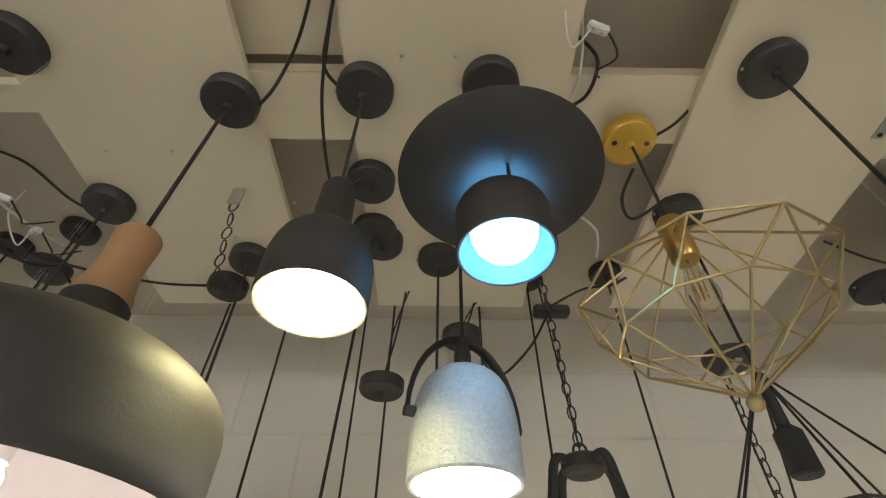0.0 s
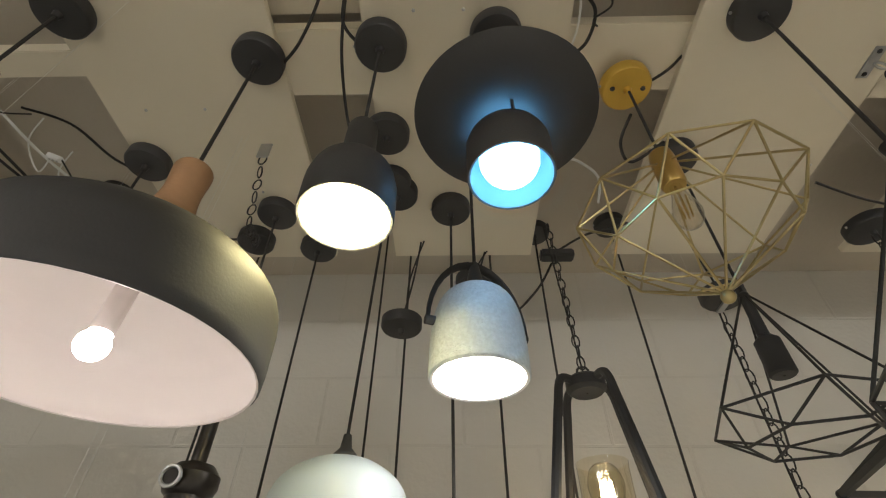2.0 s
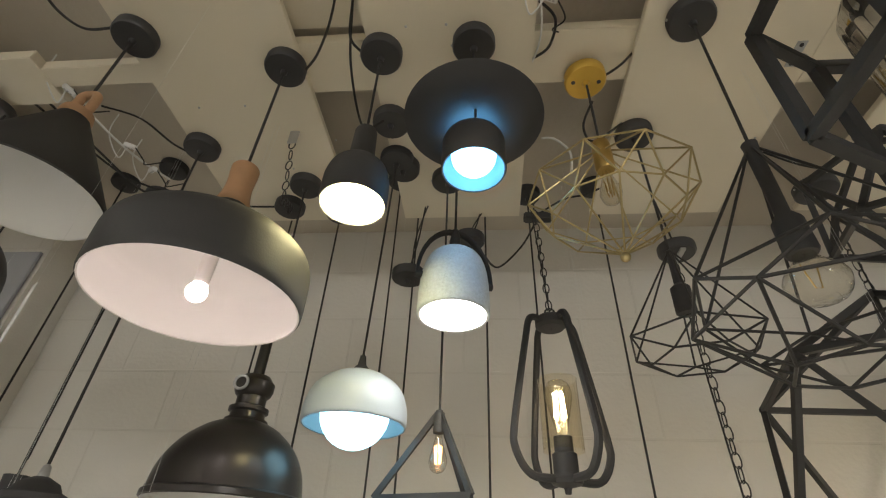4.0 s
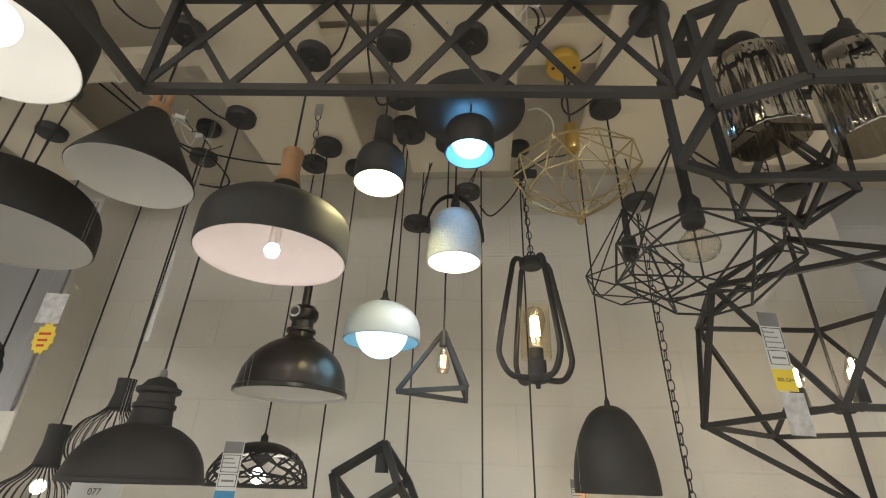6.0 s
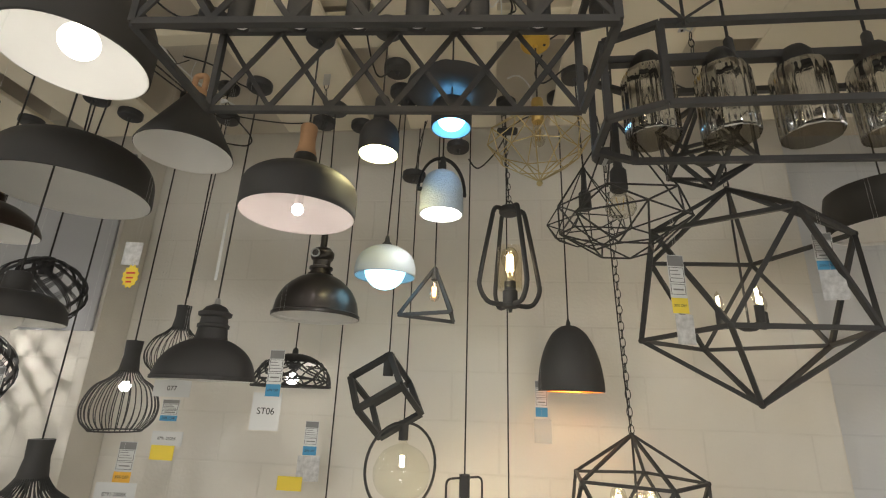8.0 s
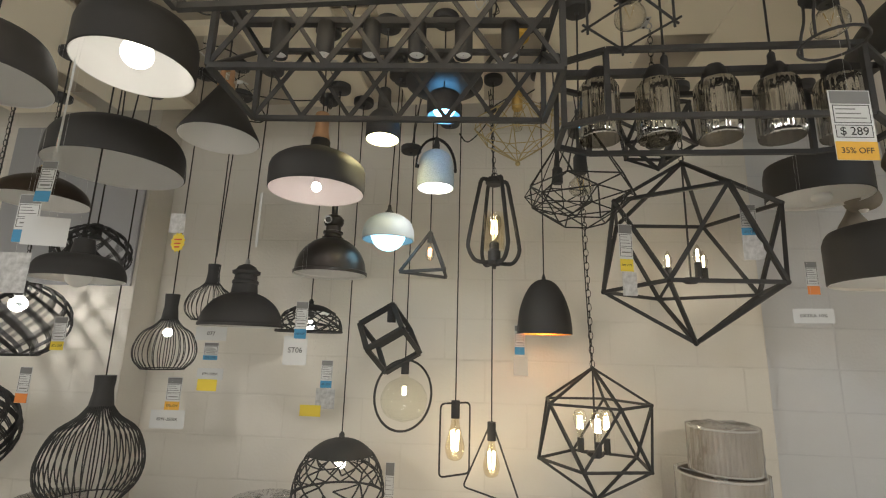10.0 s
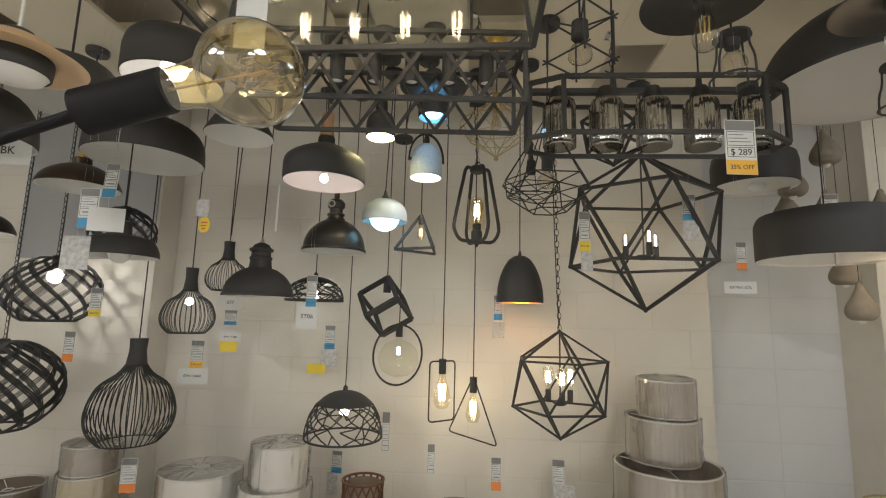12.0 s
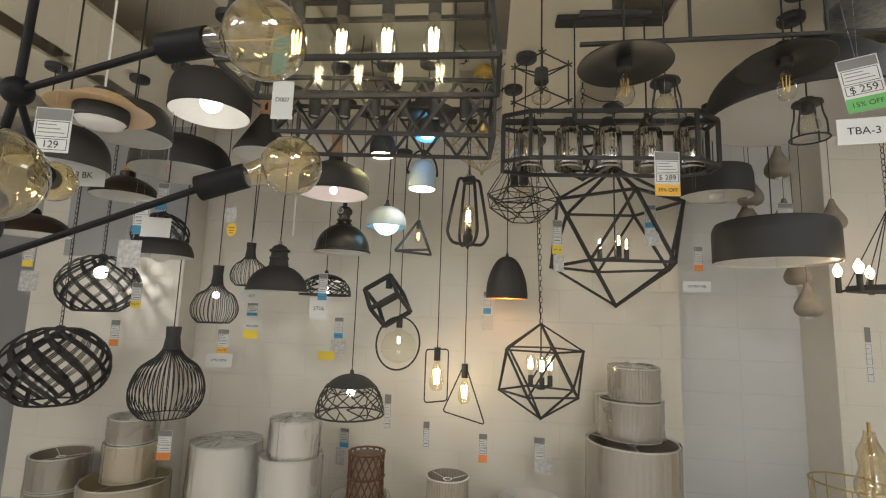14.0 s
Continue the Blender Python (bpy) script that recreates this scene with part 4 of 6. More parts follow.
# ---- smoked glass linear chandelier ----
smk = thing("smoked_glass_chandelier", (0.79, 0.06, 2.16), "black eight-sided long frame chandelier with five smoked mirror glass cylinders", "chandelier", "linear chandeliers")
z0, z1 = 2.16, 2.332
K = [Vector(p) for p in ((0.497, -0.045), (1.065, -0.042), (1.172, 0.04), (1.172, 0.125), (1.075, 0.168), (0.497, 0.165), (0.404, 0.12), (0.404, 0.0))]
for z in (z0, z1):
    for i in range(8):
        a, b = K[i], K[(i + 1) % 8]
        part("rail", Geo().bar((a.x, a.y, z), (b.x, b.y, z), 0.0125), BLACK, smk, flat=True)
for a in K:
    part("post", Geo().bar((a.x, a.y, z0), (a.x, a.y, z1), 0.0125), BLACK, smk, flat=True)
part("lamp_rail", Geo().bar((0.404, 0.06, z1 + 0.002), (1.176, 0.06, z1 + 0.002), 0.018), BLACK, smk, flat=True)


def wav(dx, dy, seed):
    a = math.atan2(dy, dx)
    return 1 + 0.012 * math.sin(11 * a + seed) + 0.009 * math.sin(23 * a + 2 * seed) + 0.006 * math.sin(5 * a) + 0.004 * math.sin(37 * a + seed)


for i in range(5):
    c = (0.502 + 0.1435 * i, 0.06)
    part("cap", Geo().lathe([(0.004, z1 + 0.02), (0.02, z1 + 0.015), (0.03, z1 - 0.002), (0.03, z1 - 0.03), (0.004, z1 - 0.03)], 20, c), BLACK, smk)
    g = Geo().lathe([(0.049, 2.15), (0.0505, 2.154), (0.051, 2.2), (0.051, 2.25), (0.0505, 2.285), (0.044, 2.301), (0.02, 2.306)], 128, c)
    g.v = [(c[0] + (px - c[0]) * wav(px - c[0], py - c[1], i), c[1] + (py - c[1]) * wav(px - c[0], py - c[1], i), pz) for px, py, pz in g.v]
    part("glass", g, SMOKE, smk, "smoked mirror glass cylinder", shadow=False)
    part("bulb", Geo().lathe(smooth_prof([(0.012, z1 - 0.03), (0.02, 2.26), (0.024, 2.23), (0.015, 2.205), (0.001, 2.2)], 3), 16, c), CLEAR, smk, shadow=False)
for x in (0.67, 0.93):
    cord(smk, (x, 0.06, CEIL - 0.02), (x, 0.06, z1), 0.003)
    part("cord_grip", Geo().lathe([(0.006, z1 + 0.05), (0.009, z1 + 0.045), (0.01, z1 + 0.01), (0.003, z1 + 0.005)], 14, (x, 0.06)), BLACK, smk)
part("ceiling_plate", Geo().box((0.6, 0.03, CEIL - 0.024), (1.01, 0.09, CEIL - 0.002), 0.003), BLACK, smk)


# ---- icosahedron chandeliers ----
def icosa(x, y, z, R, turn, wdt, bulbs, label, pear_bulbs=False):
    root = thing("polyhedron_chandelier", (x, y, z - R), label, "chandelier", "polyhedron chandeliers")
    rr, dz = 0.8944 * R, 0.4472 * R
    U = [(x + rr * math.cos(turn + 2 * math.pi * i / 5), y + rr * math.sin(turn + 2 * math.pi * i / 5), z + dz) for i in range(5)]
    L = [(x + rr * math.cos(turn + math.pi / 5 + 2 * math.pi * i / 5), y + rr * math.sin(turn + math.pi / 5 + 2 * math.pi * i / 5), z - dz) for i in range(5)]
    T, Bt = (x, y, z + R), (x, y, z - R)
    E = []
    for i in range(5):
        j = (i + 1) % 5
        E += [(T, U[i]), (U[i], U[j]), (U[i], L[i]), (U[j], L[i]), (L[i], L[j]), (L[i], Bt)]
    for a, b in E:
        part("strut", Geo().bar(a, b, wdt), BLACK, root, flat=True)
    for p in (T, Bt, *U, *L):
        part("joint", Geo().ball(p, wdt * 0.78, 10, 8), BLACK, root)
    zc = z - dz * 0.75
    part("stem", Geo().tube([T, (x, y, zc)], 0.004, 8), BLACK, root)
    part("hub", Geo().lathe([(0.003, zc + 0.01), (0.03, zc + 0.008), (0.034, zc - 0.004), (0.02, zc - 0.014), (0.003, zc - 0.016)], 20, (x, y)), BLACK, root)
    for i in range(bulbs):
        a = 0.5 + 2 * math.pi * i / bulbs
        q = 0.16 * R + 0.02
        bx, by = x + q * math.cos(a), y + q * math.sin(a)
        part("arm", Geo().tube([(x, y, zc), (bx, by, zc + 0.002)], 0.006, 8), BLACK, root)
        part("candle_sleeve", Geo().tube([(bx, by, zc), (bx, by, zc + 0.055)], 0.0135, 14), BLACK, root)
        if pear_bulbs:
            bulb_edison(root, (bx, by, zc + 0.055), 0.85, CLEAR, G_FIL2, down=False)
            continue
        b = part("candle_bulb", Geo().lathe(smooth_prof([(0.008, zc + 0.055), (0.016, zc + 0.075), (0.016, zc + 0.09), (0.006, zc + 0.118), (0.001, zc + 0.126)], 3), 14, (bx, by)), CLEAR, root, shadow=False)
        part("filament", Geo().tube([(bx, by, zc + 0.062), (bx, by, zc + 0.105)], 0.0045, 8), G_CAND2, b)
    return root, T


big, top = icosa(1.02, 0.852, 2.042, 0.368, radians(-88), 0.0135, 3, "large black icosahedron frame chandelier with three candle bulbs, lit")
chain(big, top, (1.02, 0.85, CEIL - 0.03), 0.036)
cord(big, (1.028, 0.85, CEIL - 0.03), (1.026, 0.852, 2.41), 0.0022)
rose(big, 1.02, 0.848, CEIL, 0.055)
sml, top = icosa(0.658, 0.992, 1.318, 0.25, radians(-5), 0.0095, 3, "black icosahedron frame chandelier with three clear pear bulbs, lit", True)
chain(sml, top, (0.63, 0.945, 2.56), 0.036)
cord(sml, (0.622, 0.94, 2.56), (0.655, 0.99, 1.57), 0.0022, sag=-0.006)
part("ceiling_rose", Geo().lathe([(0.003, 2.59), (0.05, 2.588), (0.05, 2.57), (0.044, 2.562), (0.003, 2.56)], 28, (0.62, 0.9)), ROSE, sml)
part("mounting_strip", Geo().box((0.614, 0.862, 2.554), (0.628, 0.938, 2.5595)), STEEL, sml, "zinc mounting strip", flat=True)
cord(sml, (0.62, 0.9, 2.585), (0.6, 0.9, CEIL), 0.0028)
pl2, top = icosa(0.772, 0.43, 2.347, 0.13, radians(-50), 0.009, 0, "small black icosahedron frame pendant, unlit")
chain(pl2, top, (0.775, 0.428, CEIL - 0.03), 0.03)

# ---- lamps over the recess ----
X, Y = 1.528, 0.848
pr = [(0.174, 2.25), (0.177, 2.253), (0.177, 2.345)] + smooth_prof([(0.176, 2.36), (0.17, 2.385), (0.16, 2.395), (0.08, 2.402), (0.02, 2.403)], 4)
f1 = dome_pendant("flat_drum_pendant", X, Y, pr, "matt black shallow drum pendant with white lining, unlit")
part("diffuser", Geo().lathe([(0.172, 2.262), (0.001, 2.262)], 48, (X, Y)), WHITE_IN, f1)
part("bulb", Geo().ball((X, Y - 0.02, 2.25), 0.035, 18, 10, 0.7), WHITE_METAL, f1)
hung(f1, X, Y, 2.403)
X, Y = 1.70, 0.67
pr = [(0.252, 1.893), (0.256, 1.897), (0.256, 2.03)] + smooth_prof([(0.255, 2.045), (0.243, 2.075), (0.22, 2.086), (0.1, 2.092), (0.02, 2.093)], 4)
f2 = dome_pendant("flat_drum_pendant", X, Y, pr, "large matt black shallow drum pendant with white diffuser, unlit", n=64)
part("diffuser", Geo().lathe([(0.25, 1.903), (0.001, 1.903)], 56, (X, Y)), WHITE_IN, f2)
part("pull", Geo().tube([(X - 0.06, Y - 0.12, 1.903), (X - 0.06, Y - 0.12, 1.85)], 0.003, 6), STEEL, f2)
hung(f2, X, Y, 2.093)

# pear-shaped concrete pendants
prs = smooth_prof([(0.004, 0), (0.035, 0.001), (0.054, 0.014), (0.062, 0.038), (0.055, 0.068), (0.034, 0.105), (0.018, 0.14), (0.011, 0.165), (0.003, 0.17)], 3)


def pear(x, y, z):
    root = lamp("pear_pendant", x, y, z, "small grey-brown concrete pear-shaped pendant on a thin cord", "pear pendants")
    part("shade", Geo().lathe([(r, z + h) for r, h in prs], 28, (x, y)), CONCRETE, root)
    part("cord", Geo().tube([(x, y, z + 0.165), (x, y, over(x, y))], 0.0016, 5), CORD, root)
    part("bulb", Geo().ball((x, y, z + 0.004), 0.018, 12, 8), WHITE_IN, root)


for x, y, z in ((1.82, 0.80, 2.345), (1.74, 0.915, 2.225), (1.78, 1.03, 2.12), (2.03, 1.12, 2.15), (2.02, 1.03, 1.822), (1.972, 0.883, 1.652), (2.2, 1.0, 2.12)):
    pear(x, y, z)


# saucers with clear filament bulbs
def saucer_lamp(x, y, z, r, label):
    root = lamp("plate_pendant", x, y, z - 0.14, label, "plate pendants")
    part("disc", Geo().lathe([(0.022, z + 0.001), (r * 0.6, z + 0.006), (r - 0.004, z - 0.012), (r, z - 0.012), (r - 0.002, z - 0.008), (r * 0.6, z + 0.012), (0.026, z + 0.012), (0.022, z + 0.05), (0.005, z + 0.058)], 56, (x, y)), SATIN, root)
    part("socket", Geo().lathe([(0.021, z + 0.003), (0.02, z - 0.018), (0.016, z - 0.022), (0.002, z - 0.022)], 20, (x, y)), BLACK, root)
    bulb_edison(root, (x, y, z - 0.02), 0.78, CLEAR, BRASS)
    hung(root, x, y, z + 0.055)
    return root


saucer_lamp(0.705, -0.45, 2.288, 0.122, "black plate pendant with a clear filament bulb, unlit")
saucer_lamp(1.19, -0.32, 2.36, 0.122, "larger black plate pendant with a clear filament bulb, unlit")

# big dome
X, Y = 1.47, 0.08
pr = [(0.305, 2.355), (0.31, 2.36), (0.31, 2.375)] + smooth_prof([(0.305, 2.40), (0.27, 2.49), (0.20, 2.56), (0.12, 2.60), (0.04, 2.615)], 5)
bd = dome_pendant("big_dome_pendant", X, Y, pr, "very large matt black dome pendant with greyish lining, unlit", GREY_IN, n=72)
part("cord_grip", Geo().lathe([(0.03, 2.612), (0.03, 2.65), (0.008, 2.66)], 18, (X, Y)), BLACK, bd)
hung(bd, X, Y, 2.66)


# caged bulbs
def caged(x, y, z, s, label):
    root = lamp("caged_bulb_pendant", x, y, z - 0.13 * s, label, "caged bulb pendants")
    part("cap", Geo().lathe([(0.004, z + 0.012), (0.02, z + 0.01), (0.02, z), (0.045 * s, z - 0.004), (0.047 * s, z - 0.012), (0.02, z - 0.016), (0.018, z - 0.04), (0.003, z - 0.04)], 24, (x, y)), BLACK, root)
    for i in range(4):
        a = 0.5 + math.pi / 2 * i
        part("cage_wire", Geo().tube(smooth_path([(x + q * math.cos(a), y + q * math.sin(a), z - h) for q, h in ((0.043 * s, 0.01), (0.046 * s, 0.05), (0.056 * s, 0.085), (0.058 * s, 0.13))], 3), 0.003, 6), BLACK, root)
    part("cage_ring", Geo().tube([(x + 0.058 * s * math.cos(w), y + 0.058 * s * math.sin(w), z - 0.13) for w in [2 * math.pi * i / 28 for i in range(28)]], 0.003, 6, closed=True), BLACK, root)
    g = part("bulb", Geo().lathe(smooth_prof([(0.013, z - 0.04), (0.016, z - 0.05), (0.032, z - 0.075), (0.03, z - 0.1), (0.001, z - 0.115)], 4), 22, (x, y)), CLEAR, root, shadow=False)
    part("filament", Geo().tube([(x - 0.01, y, z - 0.06), (x, y, z - 0.09), (x + 0.01, y, z - 0.06)], 0.001, 5), BRASS, g)
    hung(root, x, y, z + 0.012)
    return root


caged(0.92, -0.153, 2.388, 1.0, "black open-caged pendant with a clear round bulb, unlit")
caged(1.40, -0.08, 2.345, 0.95, "black wire-caged pendant with a clear round bulb, unlit")

# stick cube with a bare bulb
X, Y = 0.52, -0.161
st = lamp("stick_cube_pendant", X, Y, 2.27, "black thin-rod open cube pendant with a clear bulb, unlit")
M = pose(X, Y, 2.375, 0, 0, 40)
h = 0.062
for ax in range(3):
    for a in (-1, 1):
        for b in (-1, 1):
            p, q = [0, 0, 0], [0, 0, 0]
            p[ax], q[ax] = -h * 1.25, h * 1.25
            p[(ax + 1) % 3] = q[(ax + 1) % 3] = a * h
            p[(ax + 2) % 3] = q[(ax + 2) % 3] = b * h
            part("rod", Geo().tube([M @ Vector(p), M @ Vector(q)], 0.0028, 6), BLACK, st)
part("socket", Geo().lathe([(0.004, 2.43), (0.022, 2.425), (0.024, 2.38), (0.02, 2.375), (0.003, 2.375)], 20, (X, Y)), BLACK, st)
for i in range(4):
    part("rod", Geo().tube([(X, Y, 2.41), M @ Vector((h * (1 if i % 2 else -1), h * (1 if i // 2 else -1), h))], 0.0026, 6), BLACK, st)
g = part("bulb", Geo().lathe(smooth_prof([(0.013, 2.375), (0.016, 2.365), (0.031, 2.338), (0.029, 2.315), (0.001, 2.30)], 4), 22, (X, Y)), CLEAR, st, shadow=False)
part("filament", Geo().tube([(X - 0.01, Y, 2.355), (X, Y, 2.325), (X + 0.01, Y, 2.355)], 0.001, 5), BRASS, g)
hung(st, X, Y, 2.43)

# thin rod chandelier
rod = thing("rod_chandelier", (0.95, -0.42, 2.36), "black thin steel rod linear chandelier hung from the boards", "chandelier", "linear chandeliers")
part("rail", Geo().tube([(0.597, -0.41, 2.363), (1.95, -0.44, 2.39)], 0.007, 10), BLACK, rod)
part("rail", Geo().tube([(0.62, -0.30, 2.53), (0.83, -0.30, 2.528)], 0.011, 10), BLACK, rod)
for x in (0.89, 1.24, 1.7):
    part("post", Geo().tube([(x, -0.42, 2.37), (x, -0.42, CEIL - 0.02)], 0.005, 8), BLACK, rod)
part("brace", Geo().tube([(0.72, -0.30, 2.53), (0.72, -0.30, CEIL - 0.02)], 0.004, 8), BLACK, rod)
part("ceiling_plate", Geo().box((0.65, -0.45, CEIL - 0.022), (1.75, -0.28, CEIL - 0.0005), 0.003), BLACK, rod)

# patterned plate light
pt = thing("plate_light", (1.62, -0.16, 2.62), "carved silver-grey round flush ceiling light", "ceiling light")
part("body", Geo().lathe([(0.002, CEIL - 0.001), (0.11, CEIL - 0.001), (0.15, CEIL - 0.05), (0.17, CEIL - 0.1), (0.168, CEIL - 0.12), (0.12, CEIL - 0.13), (0.002, CEIL - 0.132)], 40, (1.62, -0.16)), PATTERN, pt)

# candle ring chandelier
X, Y, Zc = 2.12, 0.55, 1.775
cr = thing("candle_chandelier", (X, Y, Zc), "black round candle chandelier hung on rods, lit", "chandelier")
part("ring", Geo().lathe([(0.155, Zc + 0.012), (0.165, Zc + 0.012), (0.165, Zc - 0.012), (0.155, Zc - 0.012), (0.155, Zc + 0.012)], 48, (X, Y)), BLACK, cr)
for i in range(6):
    a = 2 * math.pi * i / 6 + 0.3
    bx, by = X + 0.19 * math.cos(a), Y + 0.19 * math.sin(a)
    part("arm", Geo().tube([(X + 0.16 * math.cos(a), Y + 0.16 * math.sin(a), Zc), (bx, by, Zc - 0.01)], 0.005, 8), BLACK, cr)
    part("candle_sleeve", Geo().tube([(bx, by, Zc - 0.015), (bx, by, Zc + 0.06)], 0.012, 12), BLACK, cr)
    b = part("candle_bulb", Geo().lathe(smooth_prof([(0.008, Zc + 0.06), (0.017, Zc + 0.08), (0.017, Zc + 0.095), (0.001, Zc + 0.125)], 3), 14, (bx, by)), G_CANDLE, cr)
    part("hanger", Geo().tube([(X + 0.16 * math.cos(a), Y + 0.16 * math.sin(a), Zc + 0.01), (X, Y, Zc + 0.36)], 0.0025, 6), BLACK, cr)
chain(cr, (X, Y, Zc + 0.36), (X, Y, CEIL), 0.034)


# ---- sputnik with amber globes ----
sp = thing("sputnik_chandelier", (-0.33, -1.1, 1.62), "black rod sputnik chandelier with large amber globe bulbs, unlit", "chandelier")
HUB, HUB2 = Vector((-0.31, -1.1, 1.895)), Vector((-0.42, -1.06, 1.64))
part("stem", Geo().tube([(-0.29, -1.1, CEIL - 0.02), HUB, (-0.34, -1.09, 1.80), HUB2], 0.006, 12), DEEP, sp)
rose(sp, -0.29, -1.1, CEIL, 0.06)
for c in (HUB, HUB2):
    part("hub", Geo().ball(c, 0.02, 18, 12), DEEP, sp)


def globe_arm(start, sock0, sock1, centre, r):
    start, sock0, sock1, centre = map(Vector, (start, sock0, sock1, centre))
    a = part("arm", Geo().tube([start, sock0], 0.005, 10), DEEP, sp)
    part("socket", Geo().tube([sock0, sock0.lerp(sock1, 0.06), sock1], 0.0185, 20), DEEP, a)
    d = (centre - sock1).normalized()
    L = (centre - sock1).length
    prof = smooth_prof([(0.0165, -L + 0.002), (0.017, -L + 0.008), (0.0195, -r * 1.02), (r * 0.5, -r * 0.866)], 4)
    prof += [(max(0.0005, r * math.sin(w)), -r * math.cos(w)) for w in [radians(36 + 8 * i) for i in range(19)]]
    q = d.to_track_quat("Z", "Y").to_matrix()
    g = Geo().lathe(prof, 32)
    g.v = [tuple(centre + q @ Vector(v)) for v in g.v]
    b = part("globe_bulb", g, AMBER, a, "amber glass globe bulb", shadow=False)
    f = Geo()
    for i in range(7):
        w0, w1 = 2 * math.pi * i / 7, 2 * math.pi * (i + 0.5) / 7
        for u, v in ((w0, w1), (w1, w0 + 2 * math.pi / 7)):
            hi = 0.55 if u == w0 else -0.1
            lo = -0.1 if u == w0 else 0.55
            f.tube([centre + q @ Vector((r * 0.3 * math.cos(u), r * 0.3 * math.sin(u), r * hi)), centre + q @ Vector((r * 0.3 * math.cos(v), r * 0.3 * math.sin(v), r * lo))], 0.00022, 4)
    f.tube([sock1, centre + d * r * 0.3], 0.0011, 6)
    part("filament", f, BRASS, b)


globe_arm(HUB2, (-0.07, -1.035, 1.775), (-0.005, -1.028, 1.797), (0.059, -1.019, 1.815), 0.0435)
globe_arm(HUB, (-0.06, -1.15, 1.925), (0.005, -1.16, 1.927), (0.078, -1.165, 1.925), 0.0485)
globe_arm(HUB2, (-0.215, -1.198, 1.683), (-0.173, -1.234, 1.706), (-0.135, -1.267, 1.727), 0.0475)
globe_arm(HUB, (-0.367, -0.992, 1.807), (-0.401, -0.945, 1.813), (-0.425, -0.911, 1.818), 0.036)


# ---- price tags ----
def tag(x, y, z, w, h, yaw, kind, label, sticker=None, text="", price="", code="", ink=INK, tilt=0.0, up=0.16, codecol=CARD):
    """A hanging price card. kind: card, plain or photo."""
    root = thing("price_tag", (x, y, z), label, "price tag", "price tags")
    root.rotation_euler = (0, radians(tilt), radians(yaw))

    def P(n, lo, hi, mat, par):
        me = Geo().box(lo, hi)
        me.v = [(a + x, b + y, c + z) for a, b, c in me.v]
        return part(n, me, mat, par, flat=True)
    z0 = -h / 2
    c = P("card", (-w / 2, -0.0005, z0), (w / 2, 0.0005, h / 2), CARD, root)
    t = 0.0011
    if kind == "card":
        hb = h if not sticker else h * 0.72
        P("header", (-w * 0.47, -t, h / 2 - hb * 0.27), (w * 0.47, -0.0006, h / 2 - 0.002), GREYHEAD, c)
        for a, b in ((0.30, 0.66), (0.70, 0.95)):
            u0, u1 = h / 2 - hb * b, h / 2 - hb * a
            for lo, hi in (((-w * 0.44, u0), (w * 0.44, u0 + 0.0012)), ((-w * 0.44, u1 - 0.0012), (w * 0.44, u1)), ((-w * 0.44, u0), (-w * 0.44 + 0.0012, u1)), ((w * 0.44 - 0.0012, u0), (w * 0.44, u1))):
                P("printed_line", (lo[0], -t, lo[1]), (hi[0], -0.0006, hi[1]), INK, c)
        if not price:
            u = h / 2 - hb * 0.83
            P("printed_bar", (-w * 0.3, -t, u - 0.002), (w * 0.32, -0.0006, u + 0.002), GREYHEAD, c)
        else:
            words(price, w * 0.3, (x, y - 0.0012, z + h / 2 - hb * 0.83), INK, c)
        for i in range(3):
            u = h / 2 - hb * (0.38 + 0.09 * i)
            P("printed_bar", (-w * 0.38, -t, u - 0.001), (w * (0.1 + 0.12 * i), -0.0006, u + 0.001), GREYHEAD, c)
        if sticker:
            s = P("sticker", (-w / 2 + 0.0005, -t, z0 + 0.0005), (w / 2 - 0.0005, -0.0006, z0 + h * 0.26), sticker, c)
            if text:
                words(text, w * 0.21, (x, y - 0.0014, z + z0 + h * 0.13), ink, s)
    elif kind == "photo":
        P("picture", (-w * 0.46, -t, -h * 0.46), (w * 0.46, -0.0006, h * 0.46), PHOTO, c)
    if code:
        words(code, min(w * 1.5 / max(3, len(code)), h * 0.5), (x, y - 0.0013, z - h * 0.1), ink, c)
    st = Geo().tube([(x, y, z + h / 2 - 0.004), (x, y, over(x, y))], 0.00022, 4)
    part("thread", st, WHITECORD, root)
    return root


def strip(x, y, z, w, h, col, yaw, label, code="", mat=None):
    root = thing("paper_label", (x, y, z), label, "paper label", "price tags")
    root.rotation_euler = (0, 0, radians(yaw))
    g = Geo().box((x - w / 2, y - 0.0005, z - h / 2), (x + w / 2, y + 0.0005, z + h / 2))
    c = part("sheet", g, col, root, flat=True)
    if code:
        words(code, min(w * 1.2 / max(3, len(code)), h * 0.4), (x, y - 0.0012, z), INK, c)
    part("thread", Geo().tube([(x, y, z + h / 2 - 0.003), (x, y, over(x, y))], 0.00022, 4), WHITECORD, root)
    return root


